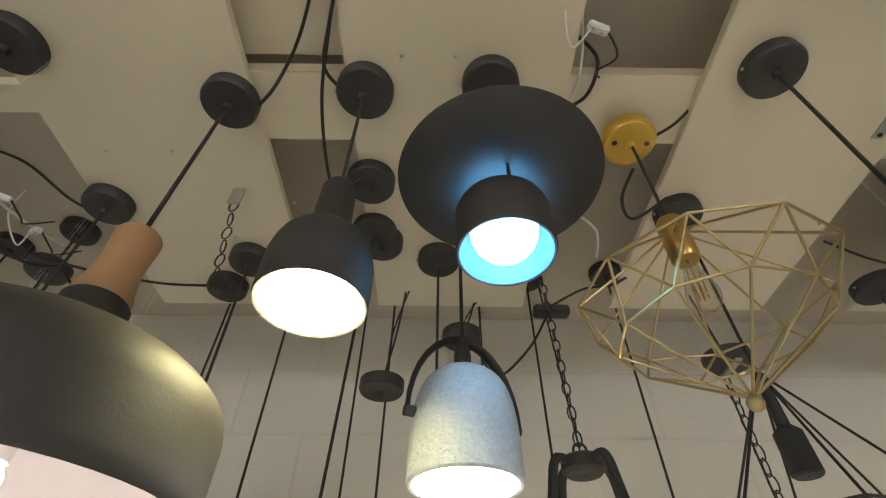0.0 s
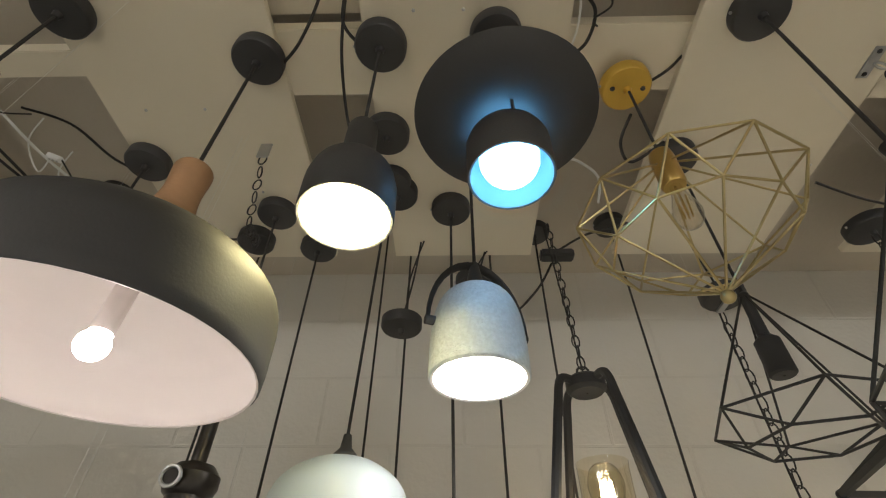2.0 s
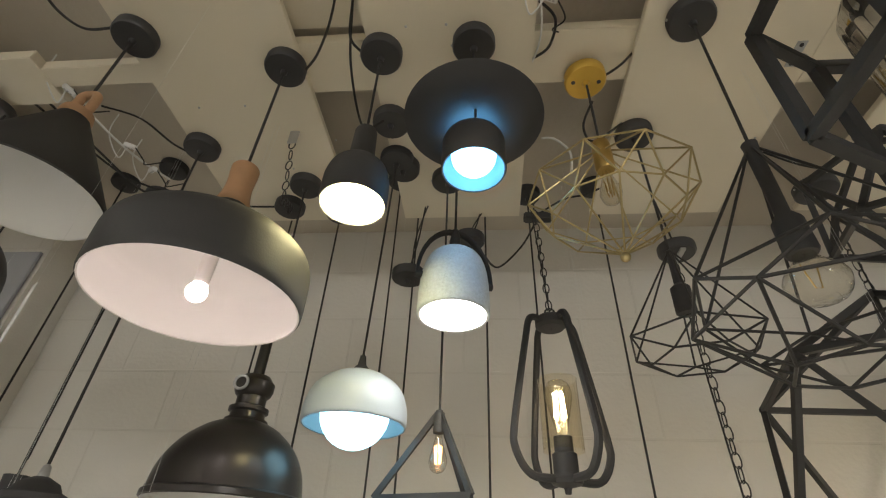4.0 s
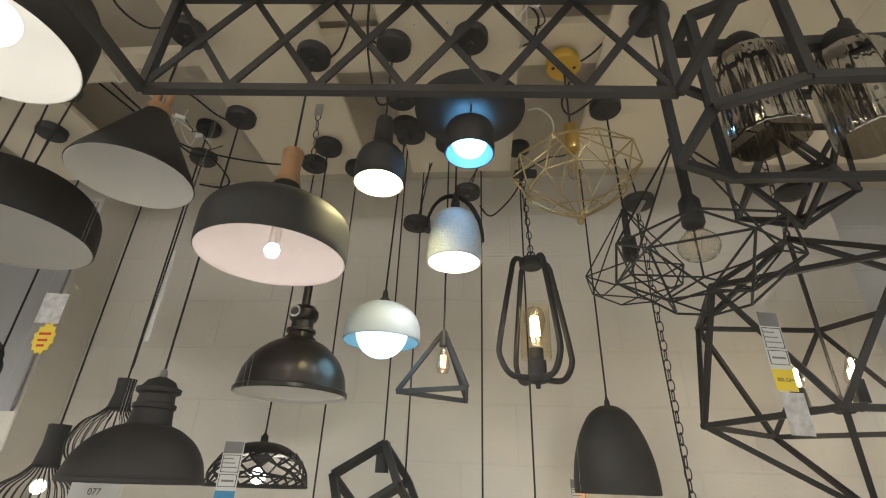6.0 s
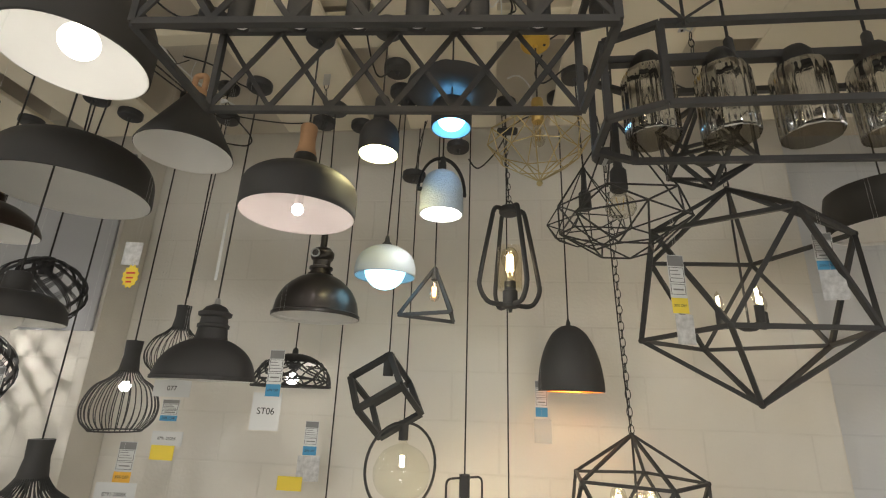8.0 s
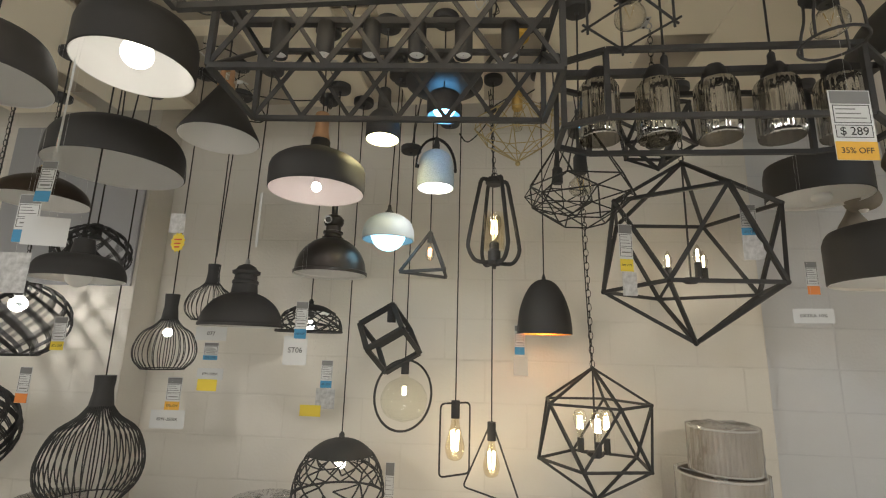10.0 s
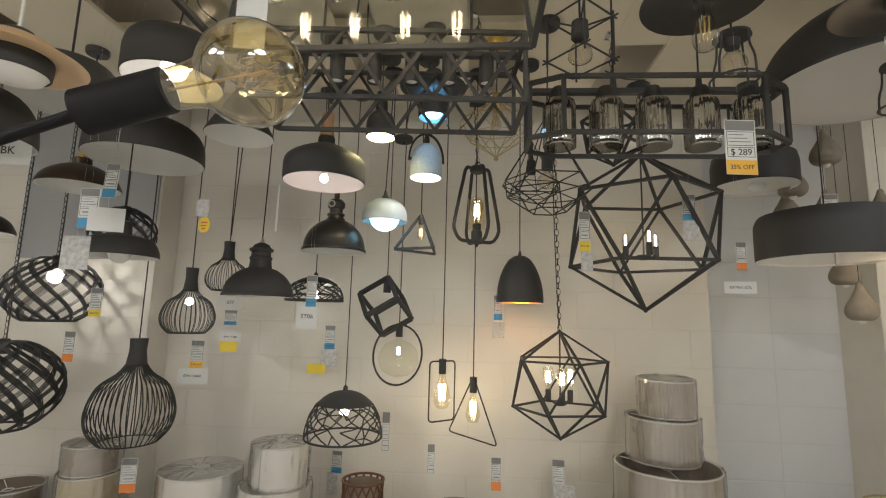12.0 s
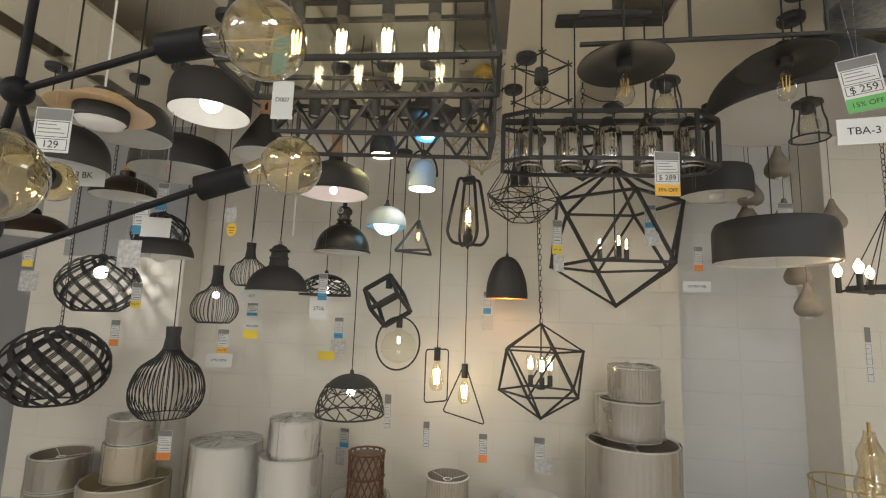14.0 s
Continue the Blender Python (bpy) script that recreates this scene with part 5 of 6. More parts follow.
strip(-0.465, 0.248, 1.995, 0.013, 0.17, CARD, -30, "narrow white paper strip hanging on a thread")
lc = strip(-0.81, -0.1, 2.19, 0.036, 0.24, CARD, -50, "long white card with yellow and orange stickers hanging by a lamp")
part("sticker", Geo().box((-0.822, -0.1012, 2.22), (-0.798, -0.1006, 2.27)), AMBERST, lc, flat=True)
part("sticker", Geo().box((-0.826, -0.1012, 2.072), (-0.794, -0.1006, 2.11)), ORANGE, lc, flat=True)
tag(0.904, -0.19, 2.06, 0.078, 0.142, 4, "card", "white price card with an amber 35% OFF sticker", AMBERST, "35% OFF", "$ 289")
tag(1.16, -0.62, 2.135, 0.075, 0.125, -16, "card", "white price card with a green 15% OFF sticker", GREENST, "15% OFF", "$ 259", tilt=-8)
strip(1.17, -0.60, 2.035, 0.10, 0.06, CARD, -12, "white handwritten card under the price tag", "TBA-3")
tag(-0.60, -0.76, 1.975, 0.075, 0.1, 12, "card", "white price card in a clear sleeve", None, "", "129")
strip(-0.09, -0.75, 2.045, 0.045, 0.085, CARD, 6, "white handwritten card hung beside the bulb", "D007")
strip(-0.105, -0.745, 2.15, 0.034, 0.09, BLUEST, 14, "blue and white sale card hung above the bulb")
strip(-0.93, -0.33, 2.0, 0.16, 0.07, CARD, 8, "white handwritten card below the dome lamp", "138 BK")
tag(0.665, 0.46, 1.962, 0.045, 0.155, 12, "card", "white price card with a yellow 30% OFF sticker", YELLOW, "30% OFF")
strip(0.672, 0.462, 1.845, 0.048, 0.075, PHOTO, 12, "small printed picture card under a price tag")
tag(1.107, 0.57, 2.085, 0.05, 0.11, -6, "card", "white price card with a blue 20% OFF sticker", BLUEST, "20% OFF")
strip(1.112, 0.568, 1.99, 0.062, 0.085, PHOTO, -6, "printed picture card under a price tag")
tag(0.363, 1.03, 1.675, 0.043, 0.125, -8, "card", "narrow white price card with a blue sticker", BLUEST)
strip(0.366, 1.03, 1.565, 0.06, 0.08, FILM, -6, "clear plastic sleeve under a price card")
strip(-0.86, 0.44, 2.035, 0.05, 0.07, PHOTO, 10, "small printed picture cards in plastic")
burst = thing("paper_label", (-0.845, 0.435, 1.965), "yellow starburst sale label hanging on a thread", "paper label", "price tags")
rim = [(-0.845 + q * math.cos(a), 1.965 + 1.35 * q * math.sin(a)) for a, q in [(2 * math.pi * i / 24, 0.027 if i % 2 else 0.022) for i in range(24)]]
part("sheet", Geo().add([(a, 0.4345, b) for a, b in rim] + [(a, 0.4355, b) for a, b in rim], [tuple(range(24)), tuple(range(47, 23, -1))] + [(i, i + 24, (i + 1) % 24 + 24, (i + 1) % 24) for i in range(24)]), YELLOW, burst, flat=True)
for i, dz in enumerate((0.01, -0.004, -0.016)):
    part("printed_bar", Geo().box((-0.859 + 0.002 * i, 0.4335, 1.965 + dz - 0.0025), (-0.832 - 0.003 * i, 0.4344, 1.965 + dz + 0.0025)), REDINK, burst, flat=True)
part("thread", Geo().tube([(-0.845, 0.435, 1.995), (-0.845, 0.435, over(-0.845, 0.435))], 0.00022, 4), WHITECORD, burst)
strip(-0.90, 0.80, 1.665, 0.125, 0.055, CARD, 8, "white handwritten card on a lamp rim", "077")
tag(-0.892, 0.80, 1.595, 0.062, 0.07, 0, "card", "small white price card with a blue sticker", BLUEST, "20% OFF")
strip(-0.89, 0.81, 1.505, 0.11, 0.045, CARD, 0, "white handwritten stock code card", "8791-250BK")
strip(-0.895, 0.805, 1.462, 0.085, 0.045, YELLOW, -3, "small plain yellow paper label")
tag(-1.12, 0.94, 1.41, 0.065, 0.135, 4, "card", "white price card with an orange 35% OFF sticker", AMBERST, "35% OFF")
strip(-1.13, 0.935, 1.305, 0.145, 0.075, CARD, 6, "white handwritten stock code card", "8791-280BK")
tag(-0.43, 0.56, 1.715, 0.045, 0.13, -3, "card", "white price card with a blue 20% OFF sticker", BLUEST, "20% OFF")
strip(-0.445, 0.565, 1.61, 0.085, 0.10, CARD, 0, "small white handwritten stock card", "ST06")
tag(-0.52, 1.15, 1.50, 0.055, 0.125, 0, "card", "white price card with a blue 20% OFF sticker", BLUEST, "20% OFF")
strip(-0.52, 1.152, 1.39, 0.09, 0.09, PHOTO, 0, "printed picture card under a price tag")
strip(-0.585, 1.148, 1.335, 0.10, 0.05, YELLOW, -2, "small plain yellow paper label")
tag(-1.524, 0.75, 1.65, 0.065, 0.135, -5, "card", "white price card with a yellow 50% OFF sticker", YELLOW, "50% OFF")
tag(1.373, 0.705, 1.91, 0.042, 0.12, 0, "card", "narrow white price card with an orange sticker", ORANGE)
strip(1.36, 0.703, 1.775, 0.12, 0.05, CARD, -14, "torn white handwritten sale label", "EXTRA 10%")
tag(-0.46, 1.2, 0.86, 0.058, 0.11, -10, "card", "white price card with a blue sticker", BLUEST)
strip(-0.48, 1.198, 0.755, 0.058, 0.10, PHOTO, -14, "printed picture card under a price tag")
tag(0.355, 0.942, 0.915, 0.045, 0.145, 0, "card", "white price card with an orange sticker", ORANGE)
tag(0.055, 0.93, 0.97, 0.034, 0.135, 2, "card", "narrow white price card on a thread")
tag(-0.2, 1.15, 1.03, 0.04, 0.20, 0, "card", "long white price card on a thread")
tag(0.666, 1.107, 0.885, 0.06, 0.12, -8, "card", "white price card on a thread")
strip(0.69, 1.10, 0.795, 0.10, 0.075, PHOTO, -12, "printed picture card under a price tag")
tag(-1.566, 0.68, 1.45, 0.055, 0.135, -3, "card", "white price card with an orange sticker", ORANGE)
tag(-1.372, 0.895, 0.845, 0.07, 0.155, 14, "card", "white price card with an orange sticker", ORANGE)
tag(-0.80, -0.12, 1.985, 0.045, 0.10, -6, "card", "white price card with a blue sticker", BLUEST, tilt=4)
tag(-0.98, 0.02, 1.935, 0.06, 0.13, 6, "card", "white price card with a blue sticker", BLUEST)
strip(-0.90, 0.0, 1.895, 0.10, 0.075, CARD, 20, "small white handwritten stock card")
strip(-1.06, 0.08, 1.80, 0.09, 0.11, PHOTO, 6, "printed picture card under a price tag")
tag(-1.93, 0.5, 1.83, 0.06, 0.12, 0, "card", "white price card with a yellow sticker", YELLOW)
strip(-1.93, 0.52, 1.70, 0.10, 0.10, PHOTO, 0, "printed picture card under a price tag")
tag(1.95, 0.98, 2.21, 0.075, 0.095, -4, "card", "white price card by the pear pendants")
tag(2.25, 0.9, 1.47, 0.03, 0.28, 0, "card", "long narrow price strip on a thread")


# ---- lampshades on the cabinet ----
def drum_shade(x, y, z, r, h, mat, label, taper=0.0, wrap=True, capped=False):
    root = thing("lampshade", (x, y, z), label, "lampshade", "lampshades")
    rt = r - taper
    if mat is SHADE_G:
        # soft vertical pleats
        n = 180
        vs = []
        for q0, zz in ((r, z), (rt, z + h), (rt - 0.004, z + h), (r - 0.004, z + 0.001)):
            for i in range(n):
                a = 2 * math.pi * i / n
                q = q0 - 0.0016 + 0.0016 * math.cos(45 * a) + 0.0008 * math.sin(7 * a)
                vs.append((x + q * math.cos(a), y + q * math.sin(a), zz))
        fs = [(k * n + i, k * n + (i + 1) % n, (k + 1) % 4 * n + (i + 1) % n, (k + 1) % 4 * n + i) for k in range(4) for i in range(n)]
        part("shade", Geo().add(vs, fs), mat, root)
    else:
        part("shade", Geo().lathe([(r, z), (rt, z + h), (rt - 0.003, z + h), (r - 0.003, z + 0.001), (r, z)], 48, (x, y)), mat, root)
    for rr, zz in ((r, z + 0.004), (rt, z + h - 0.004)):
        part("trim", Geo().tube([(x + (rr + 0.0005) * math.cos(w), y + (rr + 0.0005) * math.sin(w), zz) for w in [2 * math.pi * i / 48 for i in range(48)]], 0.0035, 6, closed=True), TRIMW, root)
    for i in range(3):
        a = 2 * math.pi * i / 3 + 0.4
        part("spider", Geo().tube([(x + 0.02 * math.cos(a), y + 0.02 * math.sin(a), z + h - 0.02), (x + rt * math.cos(a), y + rt * math.sin(a), z + h - 0.006)], 0.0018, 5), WHITE_METAL, root)
    part("collar", Geo().tube([(x + 0.021 * math.cos(w), y + 0.021 * math.sin(w), z + h - 0.02) for w in [2 * math.pi * i / 20 for i in range(20)]], 0.003, 6, closed=True), WHITE_METAL, root)
    if wrap:
        rng = random.Random(int(x * 1000) + int(z * 1000))
        g = Geo()
        n, k = 72, 9
        fold = [rng.uniform(-1, 1) for i in range(n)]
        crush = [rng.uniform(-1, 1) for i in range(n * k)]
        vs = []
        for i in range(n):
            a = 2 * math.pi * i / n
            for j in range(k):
                t = j / (k - 1)
                q = r + (rt - r) * t + 0.009 + 0.0035 * fold[i] + 0.0035 * (crush[i * k + j] + crush[(i + 1) % n * k + j]) / 2
                vs.append((x + q * math.cos(a), y + q * math.sin(a), z + 0.002 + t * (h + 0.004)))
        fs = [(i * k + j, (i + 1) % n * k + j, (i + 1) % n * k + j + 1, i * k + j + 1) for i in range(n) for j in range(k - 1)]
        if capped:
            # the film is gathered over the top
            m = len(vs)
            for f in (0.8, 0.5, 0.2):
                for i in range(n):
                    a = 2 * math.pi * i / n
                    vs.append((x + rt * f * math.cos(a), y + rt * f * math.sin(a), z + h + 0.012 + 0.006 * fold[i] * f + rng.uniform(-0.004, 0.004)))
            fs += [(i * k + k - 1, (i + 1) % n * k + k - 1, m + (i + 1) % n, m + i) for i in range(n)]
            fs += [(m + c * n + i, m + c * n + (i + 1) % n, m + (c + 1) * n + (i + 1) % n, m + (c + 1) * n + i) for c in range(2) for i in range(n)]
        part("film", g.add(vs, fs), FILM, root, "crinkled clear plastic film", shadow=False)
    return root


S = SHELF
drum_shade(-1.97, 0.9, S, 0.14, 0.15, SHADE_B, "beige drum lampshade wrapped in film", 0.0)
drum_shade(-1.97, 0.9, S + 0.152, 0.138, 0.17, SHADE_B, "beige drum lampshade wrapped in film, stacked")
drum_shade(-1.56, 0.88, S, 0.215, 0.22, SHADE_Y, "wide cream drum lampshade wrapped in film", 0.005)
drum_shade(-1.55, 0.88, S + 0.222, 0.125, 0.19, SHADE_Y, "cream drum lampshade stacked on a wider one")
drum_shade(-1.55, 0.88, S + 0.414, 0.115, 0.13, SHADE_B, "small beige drum lampshade on top of a stack", capped=True)
drum_shade(-1.02, 0.9, S, 0.185, 0.44, SHADE_W, "tall white drum lampshade wrapped in film, with white fitting", 0.012, True, True)
drum_shade(-0.66, 0.9, S, 0.16, 0.2, SHADE_W, "white drum lampshade wrapped in film", 0.0)
drum_shade(-0.66, 0.9, S + 0.202, 0.158, 0.19, SHADE_W, "white drum lampshade wrapped in film, stacked", capped=True)
drum_shade(-0.645, 0.9, S + 0.394, 0.125, 0.18, SHADE_W, "smaller white drum lampshade on top of a stack", capped=True)
drum_shade(-0.28, 0.92, S, 0.145, 0.20, SHADE_W, "white drum lampshade under a wicker shade", 0.0)
drum_shade(0.175, 0.93, S, 0.115, 0.325, SHADE_G, "silver grey pleated drum lampshade", 0.006, False)
drum_shade(0.60, 0.92, S, 0.165, 0.24, SHADE_W, "white drum lampshade with a wire fitting", 0.005, False)
drum_shade(1.1, 0.89, S, 0.216, 0.555, SHADE_G, "large grey-beige drum lampshade wrapped in film")
drum_shade(1.11, 0.95, S + 0.557, 0.15, 0.19, SHADE_G, "grey drum lampshade stacked on a larger one")
drum_shade(1.13, 0.95, S + 0.749, 0.118, 0.165, SHADE_G, "small grey drum lampshade in shiny film on a stack", capped=True)

wk = thing("wicker_lampshade", (-0.255, 0.92, S + 0.2), "brown woven wicker drum lampshade on a white shade", "lampshade", "lampshades")
for s in (1, -1):
    for i in range(16):
        a0 = 2 * math.pi * i / 16
        part("cane", Geo().tube([(-0.255 + 0.092 * math.cos(a0 + s * 1.0 * t), 0.92 + 0.092 * math.sin(a0 + s * 1.0 * t), S + 0.204 + 0.215 * t) for t in [j / 8 for j in range(9)]], 0.004, 5), WICKER, wk)
for z in (0.204, 0.30, 0.42):
    part("hoop", Geo().tube([(-0.255 + 0.094 * math.cos(w), 0.92 + 0.094 * math.sin(w), S + z) for w in [2 * math.pi * i / 36 for i in range(36)]], 0.006, 6, closed=True), WICKER, wk)
part("liner", Geo().lathe([(0.082, S + 0.205), (0.082, S + 0.41)], 32, (-0.255, 0.92)), SHADE_B, wk)

# glass lamp and basket by the recess
gl = thing("glass_table_lamp", (2.06, 0.68, S), "tall pale amber bubbled glass table lamp base", "table lamp")
part("base", Geo().lathe(smooth_prof([(0.07, S), (0.075, S + 0.02), (0.045, S + 0.08), (0.062, S + 0.15), (0.045, S + 0.22), (0.066, S + 0.3), (0.05, S + 0.38), (0.07, S + 0.46), (0.048, S + 0.54), (0.055, S + 0.6), (0.03, S + 0.66), (0.02, S + 0.7)], 5), 28, (2.06, 0.68)), BLOWN, gl, shadow=False)
part("stem", Geo().tube([(2.06, 0.68, S), (2.06, 0.68, S + 0.74)], 0.007, 8), BRASS, gl)
bk = thing("wire_basket", (2.12, 0.92, S), "round gold wire basket shade frame", "lampshade")
for z, r in ((0.01, 0.13), (0.22, 0.15), (0.41, 0.155)):
    part("hoop", Geo().tube([(2.12 + r * math.cos(w), 0.92 + r * math.sin(w), S + z) for w in [2 * math.pi * i / 40 for i in range(40)]], 0.005, 6, closed=True), GOLD, bk)
for i in range(12):
    a = 2 * math.pi * i / 12
    part("rib", Geo().tube([(2.12 + r * math.cos(a), 0.92 + r * math.sin(a), S + z) for z, r in ((0.01, 0.13), (0.22, 0.15), (0.41, 0.155))], 0.003, 5), GOLD, bk)


# ---- loose roses, chains and cables under the boards ----
def loose_rose(x, y, z, drop, label, r=0.046):
    root = thing("ceiling_rose", (x, y, z), label, "ceiling rose", "ceiling roses")
    part("cup", Geo().lathe([(0.001, z), (r, z), (r, z - 0.02), (r - 0.003, z - 0.0245), (0.008, z - 0.026), (0.005, z - 0.038), (0.001, z - 0.038)], 32, (x, y)), ROSE, root)
    part("screw", Geo().ball((x - r - 0.001, y, z - 0.012), 0.003, 8, 6), STEEL, root)
    if drop:
        part("cord", Geo().tube([(x, y, z - 0.03), (drop[0], drop[1], drop[2])], 0.0026, 6), CORD, root)
    return root


loose_rose(-0.139, 0.558, CEIL, None, "black round ceiling rose with a thin cord")
loose_rose(-0.132, 0.72, CEIL, None, "black round ceiling rose on a ceiling board")
loose_rose(-0.511, 0.874, CEIL, None, "black round ceiling rose near the board end")
loose_rose(-0.906, 0.82, CEIL + 0.0, (-0.97, 0.885, 2.0), "black round ceiling rose over the gap")
loose_rose(0.046, 0.94, 2.665, None, "black ceiling rose hanging loose on its cord")
loose_rose(-0.123, 0.90, 2.515, None, "black ceiling rose hanging loose on its cord")
for x, y, z in ((0.046, 0.94, 2.665), (-0.123, 0.90, 2.515)):
    loose_wire("loose_cord", [(x, y, z), (x + 0.02, y + 0.005, (z + CEIL) / 2), (x + 0.035, y, CEIL + 0.01)], 0.0026)
    loose_wire("loose_cord", [(x + 0.01, y, z), (x + 0.01, y + 0.01, (z + CEIL) / 2), (x + 0.045, y - 0.005, CEIL + 0.01)], 0.0022)

loose_wire("loose_cord", [(-0.31, 0.40, CEIL - 0.012), (-0.27, 0.36, CEIL - 0.02), (-0.235, 0.31, CEIL + 0.02), (-0.21, 0.25, CEIL + 0.06), (-0.2, 0.2, CEIL + 0.1)])
loose_wire("loose_cord", [(-0.172, 0.365, CEIL - 0.012), (-0.19, 0.33, CEIL - 0.01), (-0.18, 0.28, CEIL + 0.03), (-0.17, 0.24, CEIL + 0.06)])
loose_wire("loose_cord", [(-0.185, 0.29, CEIL + 0.05), (-0.2, 0.38, CEIL - 0.02), (-0.205, 0.50, CEIL - 0.05), (-0.19, 0.535, CEIL - 0.06), (-0.15, 0.53, CEIL - 0.04)])
loose_wire("loose_cord", [(0.365, 0.45, CEIL - 0.012), (0.4, 0.43, CEIL + 0.0), (0.44, 0.40, CEIL + 0.03)])
loose_wire("loose_cord", [(0.21, 0.30, CEIL + 0.04), (0.245, 0.33, CEIL + 0.02), (0.235, 0.38, CEIL + 0.0), (0.205, 0.42, CEIL + 0.02)], 0.003)
loose_wire("loose_cord", [(0.205, 0.25, CEIL + 0.03), (0.215, 0.33, CEIL + 0.0), (0.21, 0.40, CEIL + 0.01), (0.19, 0.47, CEIL + 0.03)], 0.002, WHITECORD, "loose white supply flex beside a ceiling board")
loose_wire("loose_cord", [(0.35, 0.52, CEIL - 0.01), (0.33, 0.56, CEIL - 0.05), (0.36, 0.6, CEIL - 0.06), (0.43, 0.58, CEIL - 0.02)])
loose_wire("loose_cord", [(0.24, 0.62, CEIL - 0.02), (0.28, 0.66, CEIL + 0.02), (0.32, 0.68, CEIL - 0.01), (0.33, 0.74, CEIL - 0.03)], 0.003, WHITECORD, "loose white supply flex beside a ceiling board")
loose_wire("loose_cord", [(0.83, 0.72, CEIL + 0.01), (0.92, 0.74, CEIL - 0.02), (1.03, 0.78, CEIL - 0.005)])
loose_wire("loose_cord", [(-0.68, 0.66, CEIL - 0.012), (-0.75, 0.62, CEIL - 0.0), (-0.82, 0.55, CEIL + 0.03), (-0.92, 0.52, CEIL + 0.05)])
loose_wire("loose_cord", [(-1.1, 0.5, CEIL + 0.05), (-0.98, 0.62, CEIL - 0.02), (-0.9, 0.7, CEIL - 0.05), (-0.8, 0.78, CEIL - 0.04), (-0.66, 0.84, CEIL - 0.03), (-0.56, 0.87, CEIL - 0.012)])
loose_wire("loose_cord", [(-1.05, 0.46, CEIL + 0.04), (-0.95, 0.6, CEIL - 0.03), (-0.88, 0.72, CEIL - 0.07), (-0.86, 0.8, CEIL - 0.02)])
loose_wire("loose_cord", [(-0.98, 0.42, CEIL + 0.05), (-0.9, 0.56, CEIL - 0.01), (-0.86, 0.66, CEIL - 0.02), (-0.85, 0.76, CEIL + 0.01)], 0.003, WHITECORD, "loose white supply flex beside a ceiling board")
loose_wire("loose_cord", [(-0.7, 0.28, CEIL - 0.012), (-0.76, 0.27, CEIL - 0.02), (-0.82, 0.22, CEIL + 0.02), (-0.78, 0.15, CEIL + 0.05), (-0.72, 0.16, CEIL + 0.03)])
loose_wire("loose_cord", [(0.24, 0.9, 2.68), (0.20, 0.93, 2.62), (0.13, 0.95, 2.56), (0.09, 0.945, 2.60)])
loose_wire("loose_cord", [(0.25, 0.88, 2.70), (0.32, 0.84, 2.72), (0.37, 0.80, 2.70), (0.42, 0.82, 2.74)])
loose_wire("loose_cord", [(-0.86, 0.82, 2.73), (-0.80, 0.84, 2.66), (-0.79, 0.8, 2.60), (-0.86, 0.78, 2.60)])
jb = thing("junction_box", (0.245, 0.86, 2.665), "small black cable joint box wound with wire", "junction box")
part("body", Geo().box((0.205, 0.845, 2.66), (0.285, 0.875, 2.683), 0.004), BLACK, jb)

for x, y, z, a in ((-0.86, 0.60, 2.735, 20), (-0.84, 0.68, 2.725, -30), (-0.93, 0.44, 2.765, 60), (0.225, 0.27, 2.745, 15)):
    tb = thing("terminal_block", (x, y, z), "small white plastic cable connector hanging on its wires", "connector", "cable connectors")
    tb.rotation_euler = (0.3, 0.2, radians(a))
    part("body", Geo().box((x - 0.016, y - 0.007, z - 0.006), (x + 0.016, y + 0.007, z + 0.006), 0.002), WHITE_METAL, tb)
    for s in (-0.008, 0.0, 0.008):
        part("screw", Geo().ball((x + s, y, z - 0.006), 0.0026, 8, 6), STEEL, tb)
    loose_wire("loose_cord", [(x - 0.01, y, z), (x - 0.04, y + 0.02, z - 0.02), (x - 0.05, y - 0.03, z + 0.02), (x - 0.02, y - 0.06, z + 0.06)], 0.0017, WHITECORD, "thin white wire curling out of a connector")
    loose_wire("loose_cord", [(x + 0.012, y, z), (x + 0.03, y + 0.03, z - 0.025), (x + 0.01, y + 0.06, z - 0.01), (x + 0.03, y + 0.09, z + 0.03)], 0.0017, CORD, "thin black wire curling out of a connector")
br = thing("chain_bracket", (-0.40, 0.60, CEIL), "small zinc angle bracket with a short chain", "bracket")
part("plate", Geo().box((-0.412, 0.585, CEIL - 0.045), (-0.388, 0.588, CEIL - 0.0005)), STEEL, br, flat=True)
chain(br, (-0.40, 0.588, CEIL - 0.03), (-0.44, 0.70, CEIL - 0.14), 0.032)
chain(br, (-0.44, 0.70, CEIL - 0.14), (-0.50, 0.86, CEIL - 0.03), 0.032)
br = thing("chain_bracket", (0.77, 0.425, CEIL), "zinc angle bracket with two holes carrying a chain", "bracket")
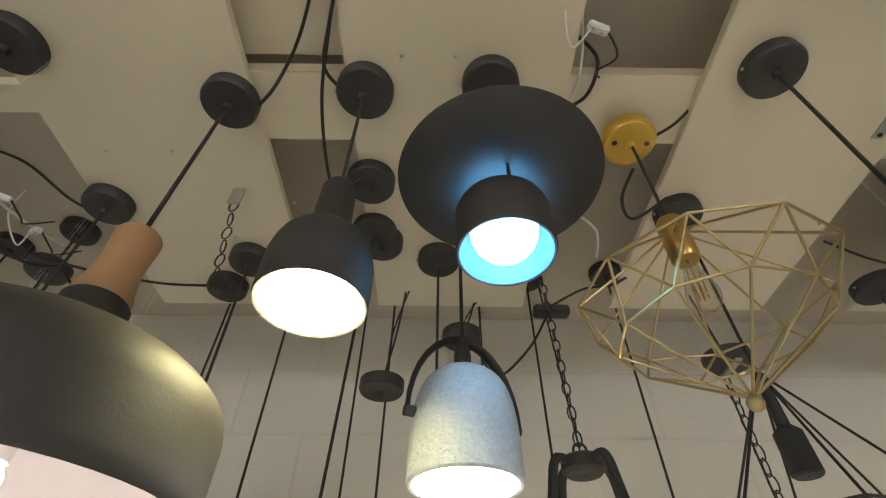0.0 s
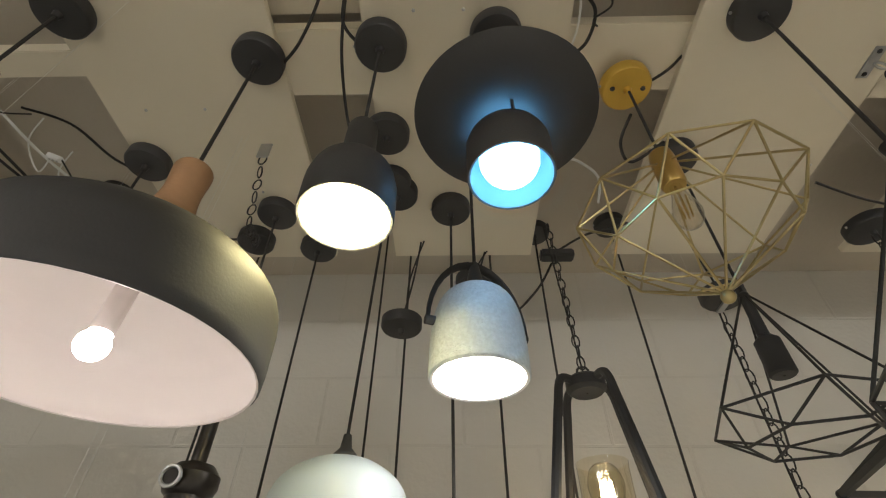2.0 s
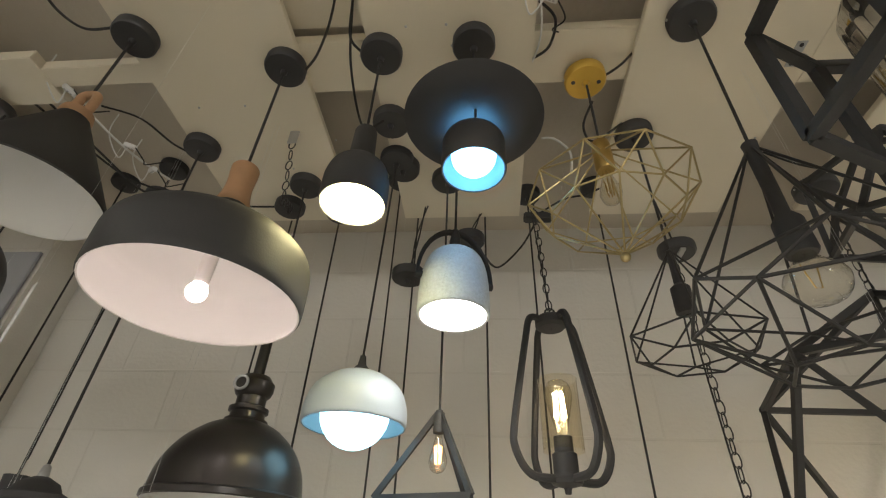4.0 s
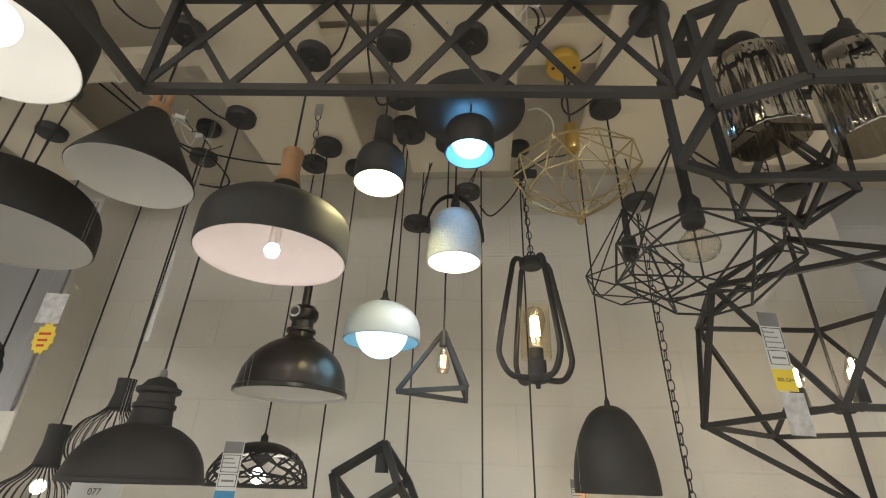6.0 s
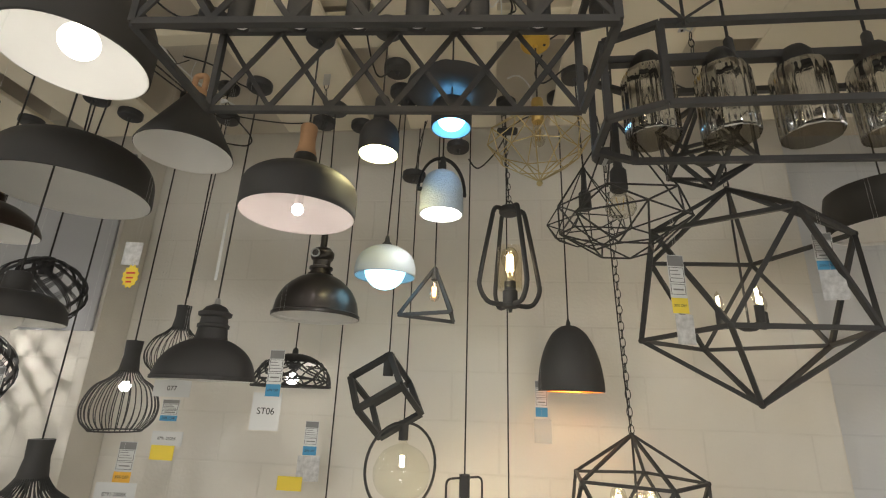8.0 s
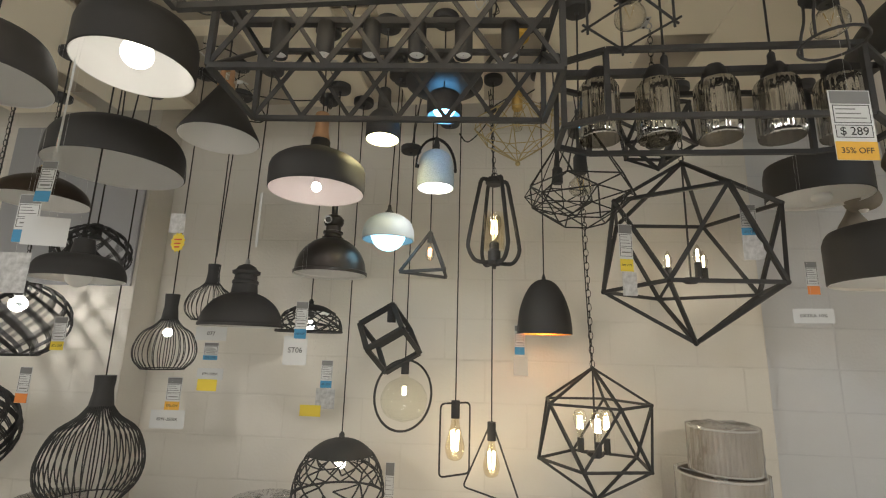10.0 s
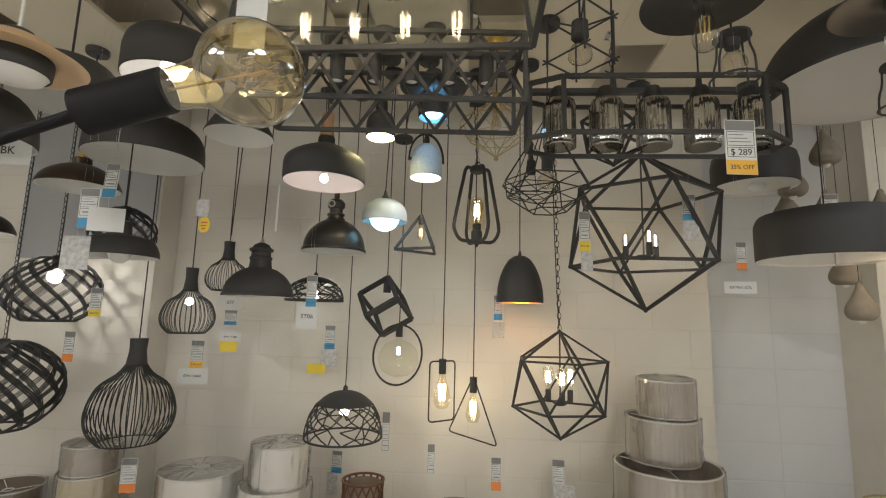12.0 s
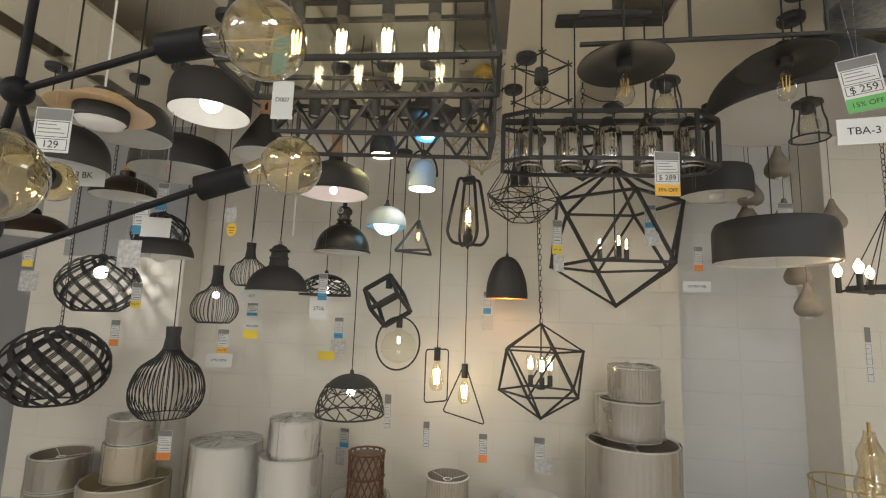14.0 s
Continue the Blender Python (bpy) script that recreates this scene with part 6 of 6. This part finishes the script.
part("plate", Geo().box((0.752, 0.395, CEIL - 0.003), (0.772, 0.455, CEIL - 0.0005)), STEEL, br, flat=True)
part("hook", Geo().tube([(0.772 + 0.01 * math.cos(w), 0.425, CEIL - 0.014 + 0.012 * math.sin(w)) for w in [2 * math.pi * i / 12 for i in range(12)]], 0.0022, 6, closed=True), STEEL, br)
for y in (0.403, 0.447):
    part("screw", Geo().ball((0.762, y, CEIL - 0.003), 0.0045, 8, 6), BLACK, br)


# ---- wall blocks ----
def blocks(wall_ob, x0, x1, y, z0, z1, phase, stacked=False, paint=PAINT):
    """Painted blocks 390 x 190 mm in running bond, joints 10 mm."""
    cache = {}
    k = int(round(z0 / 0.196))
    z = k * 0.196 + 0.016
    while z < z1:
        top = min(z + 0.190, z1)
        x = x0 - ((x0 - phase - (0.196 if k % 2 and not stacked else 0)) % 0.392)
        while x < x1:
            a, b = max(x, x0) + 0.003, min(x + 0.392, x1) - 0.003
            if b - a > 0.02:
                w, h = round(b - a, 3), round(top - z, 3)
                if (w, h) not in cache:
                    g = Geo()
                    e = 0.002
                    g.add([(0, 0, 0), (w, 0, 0), (w, 0, h), (0, 0, h), (e, -0.0008, e), (w - e, -0.0008, e), (w - e, -0.0008, h - e), (e, -0.0008, h - e)], [(4, 5, 6, 7), (0, 1, 5, 4), (1, 2, 6, 5), (2, 3, 7, 6), (3, 0, 4, 7)])
                    me = bpy.data.meshes.new("block")
                    me.from_pydata(g.v, [], g.f)
                    me.materials.append(paint)
                    cache[(w, h)] = me
                ob = new("block", cache[(w, h)])
                ob.location = (a, y + 0.003, z)
                ob.parent = wall_ob
            x += 0.392
        z += 0.196
        k += 1


blocks(wall, LEFT_X, EDGE_X, WALL_Y, 0.4, SLABZ, -1.157)
blocks(wall_l, -2.5, LEFT_X, SIDE_Y, 0.4, SLABZ, -1.157)
blocks(wall_n, EDGE_X, RIGHT_X, NICHE_Y, 0.4, SLABZ, 1.902, True, PAINT_COOL_LIT)
blocks(wall_r, RIGHT_X, 3.6, RIGHT_Y, 0.4, SLABZ, 1.902)
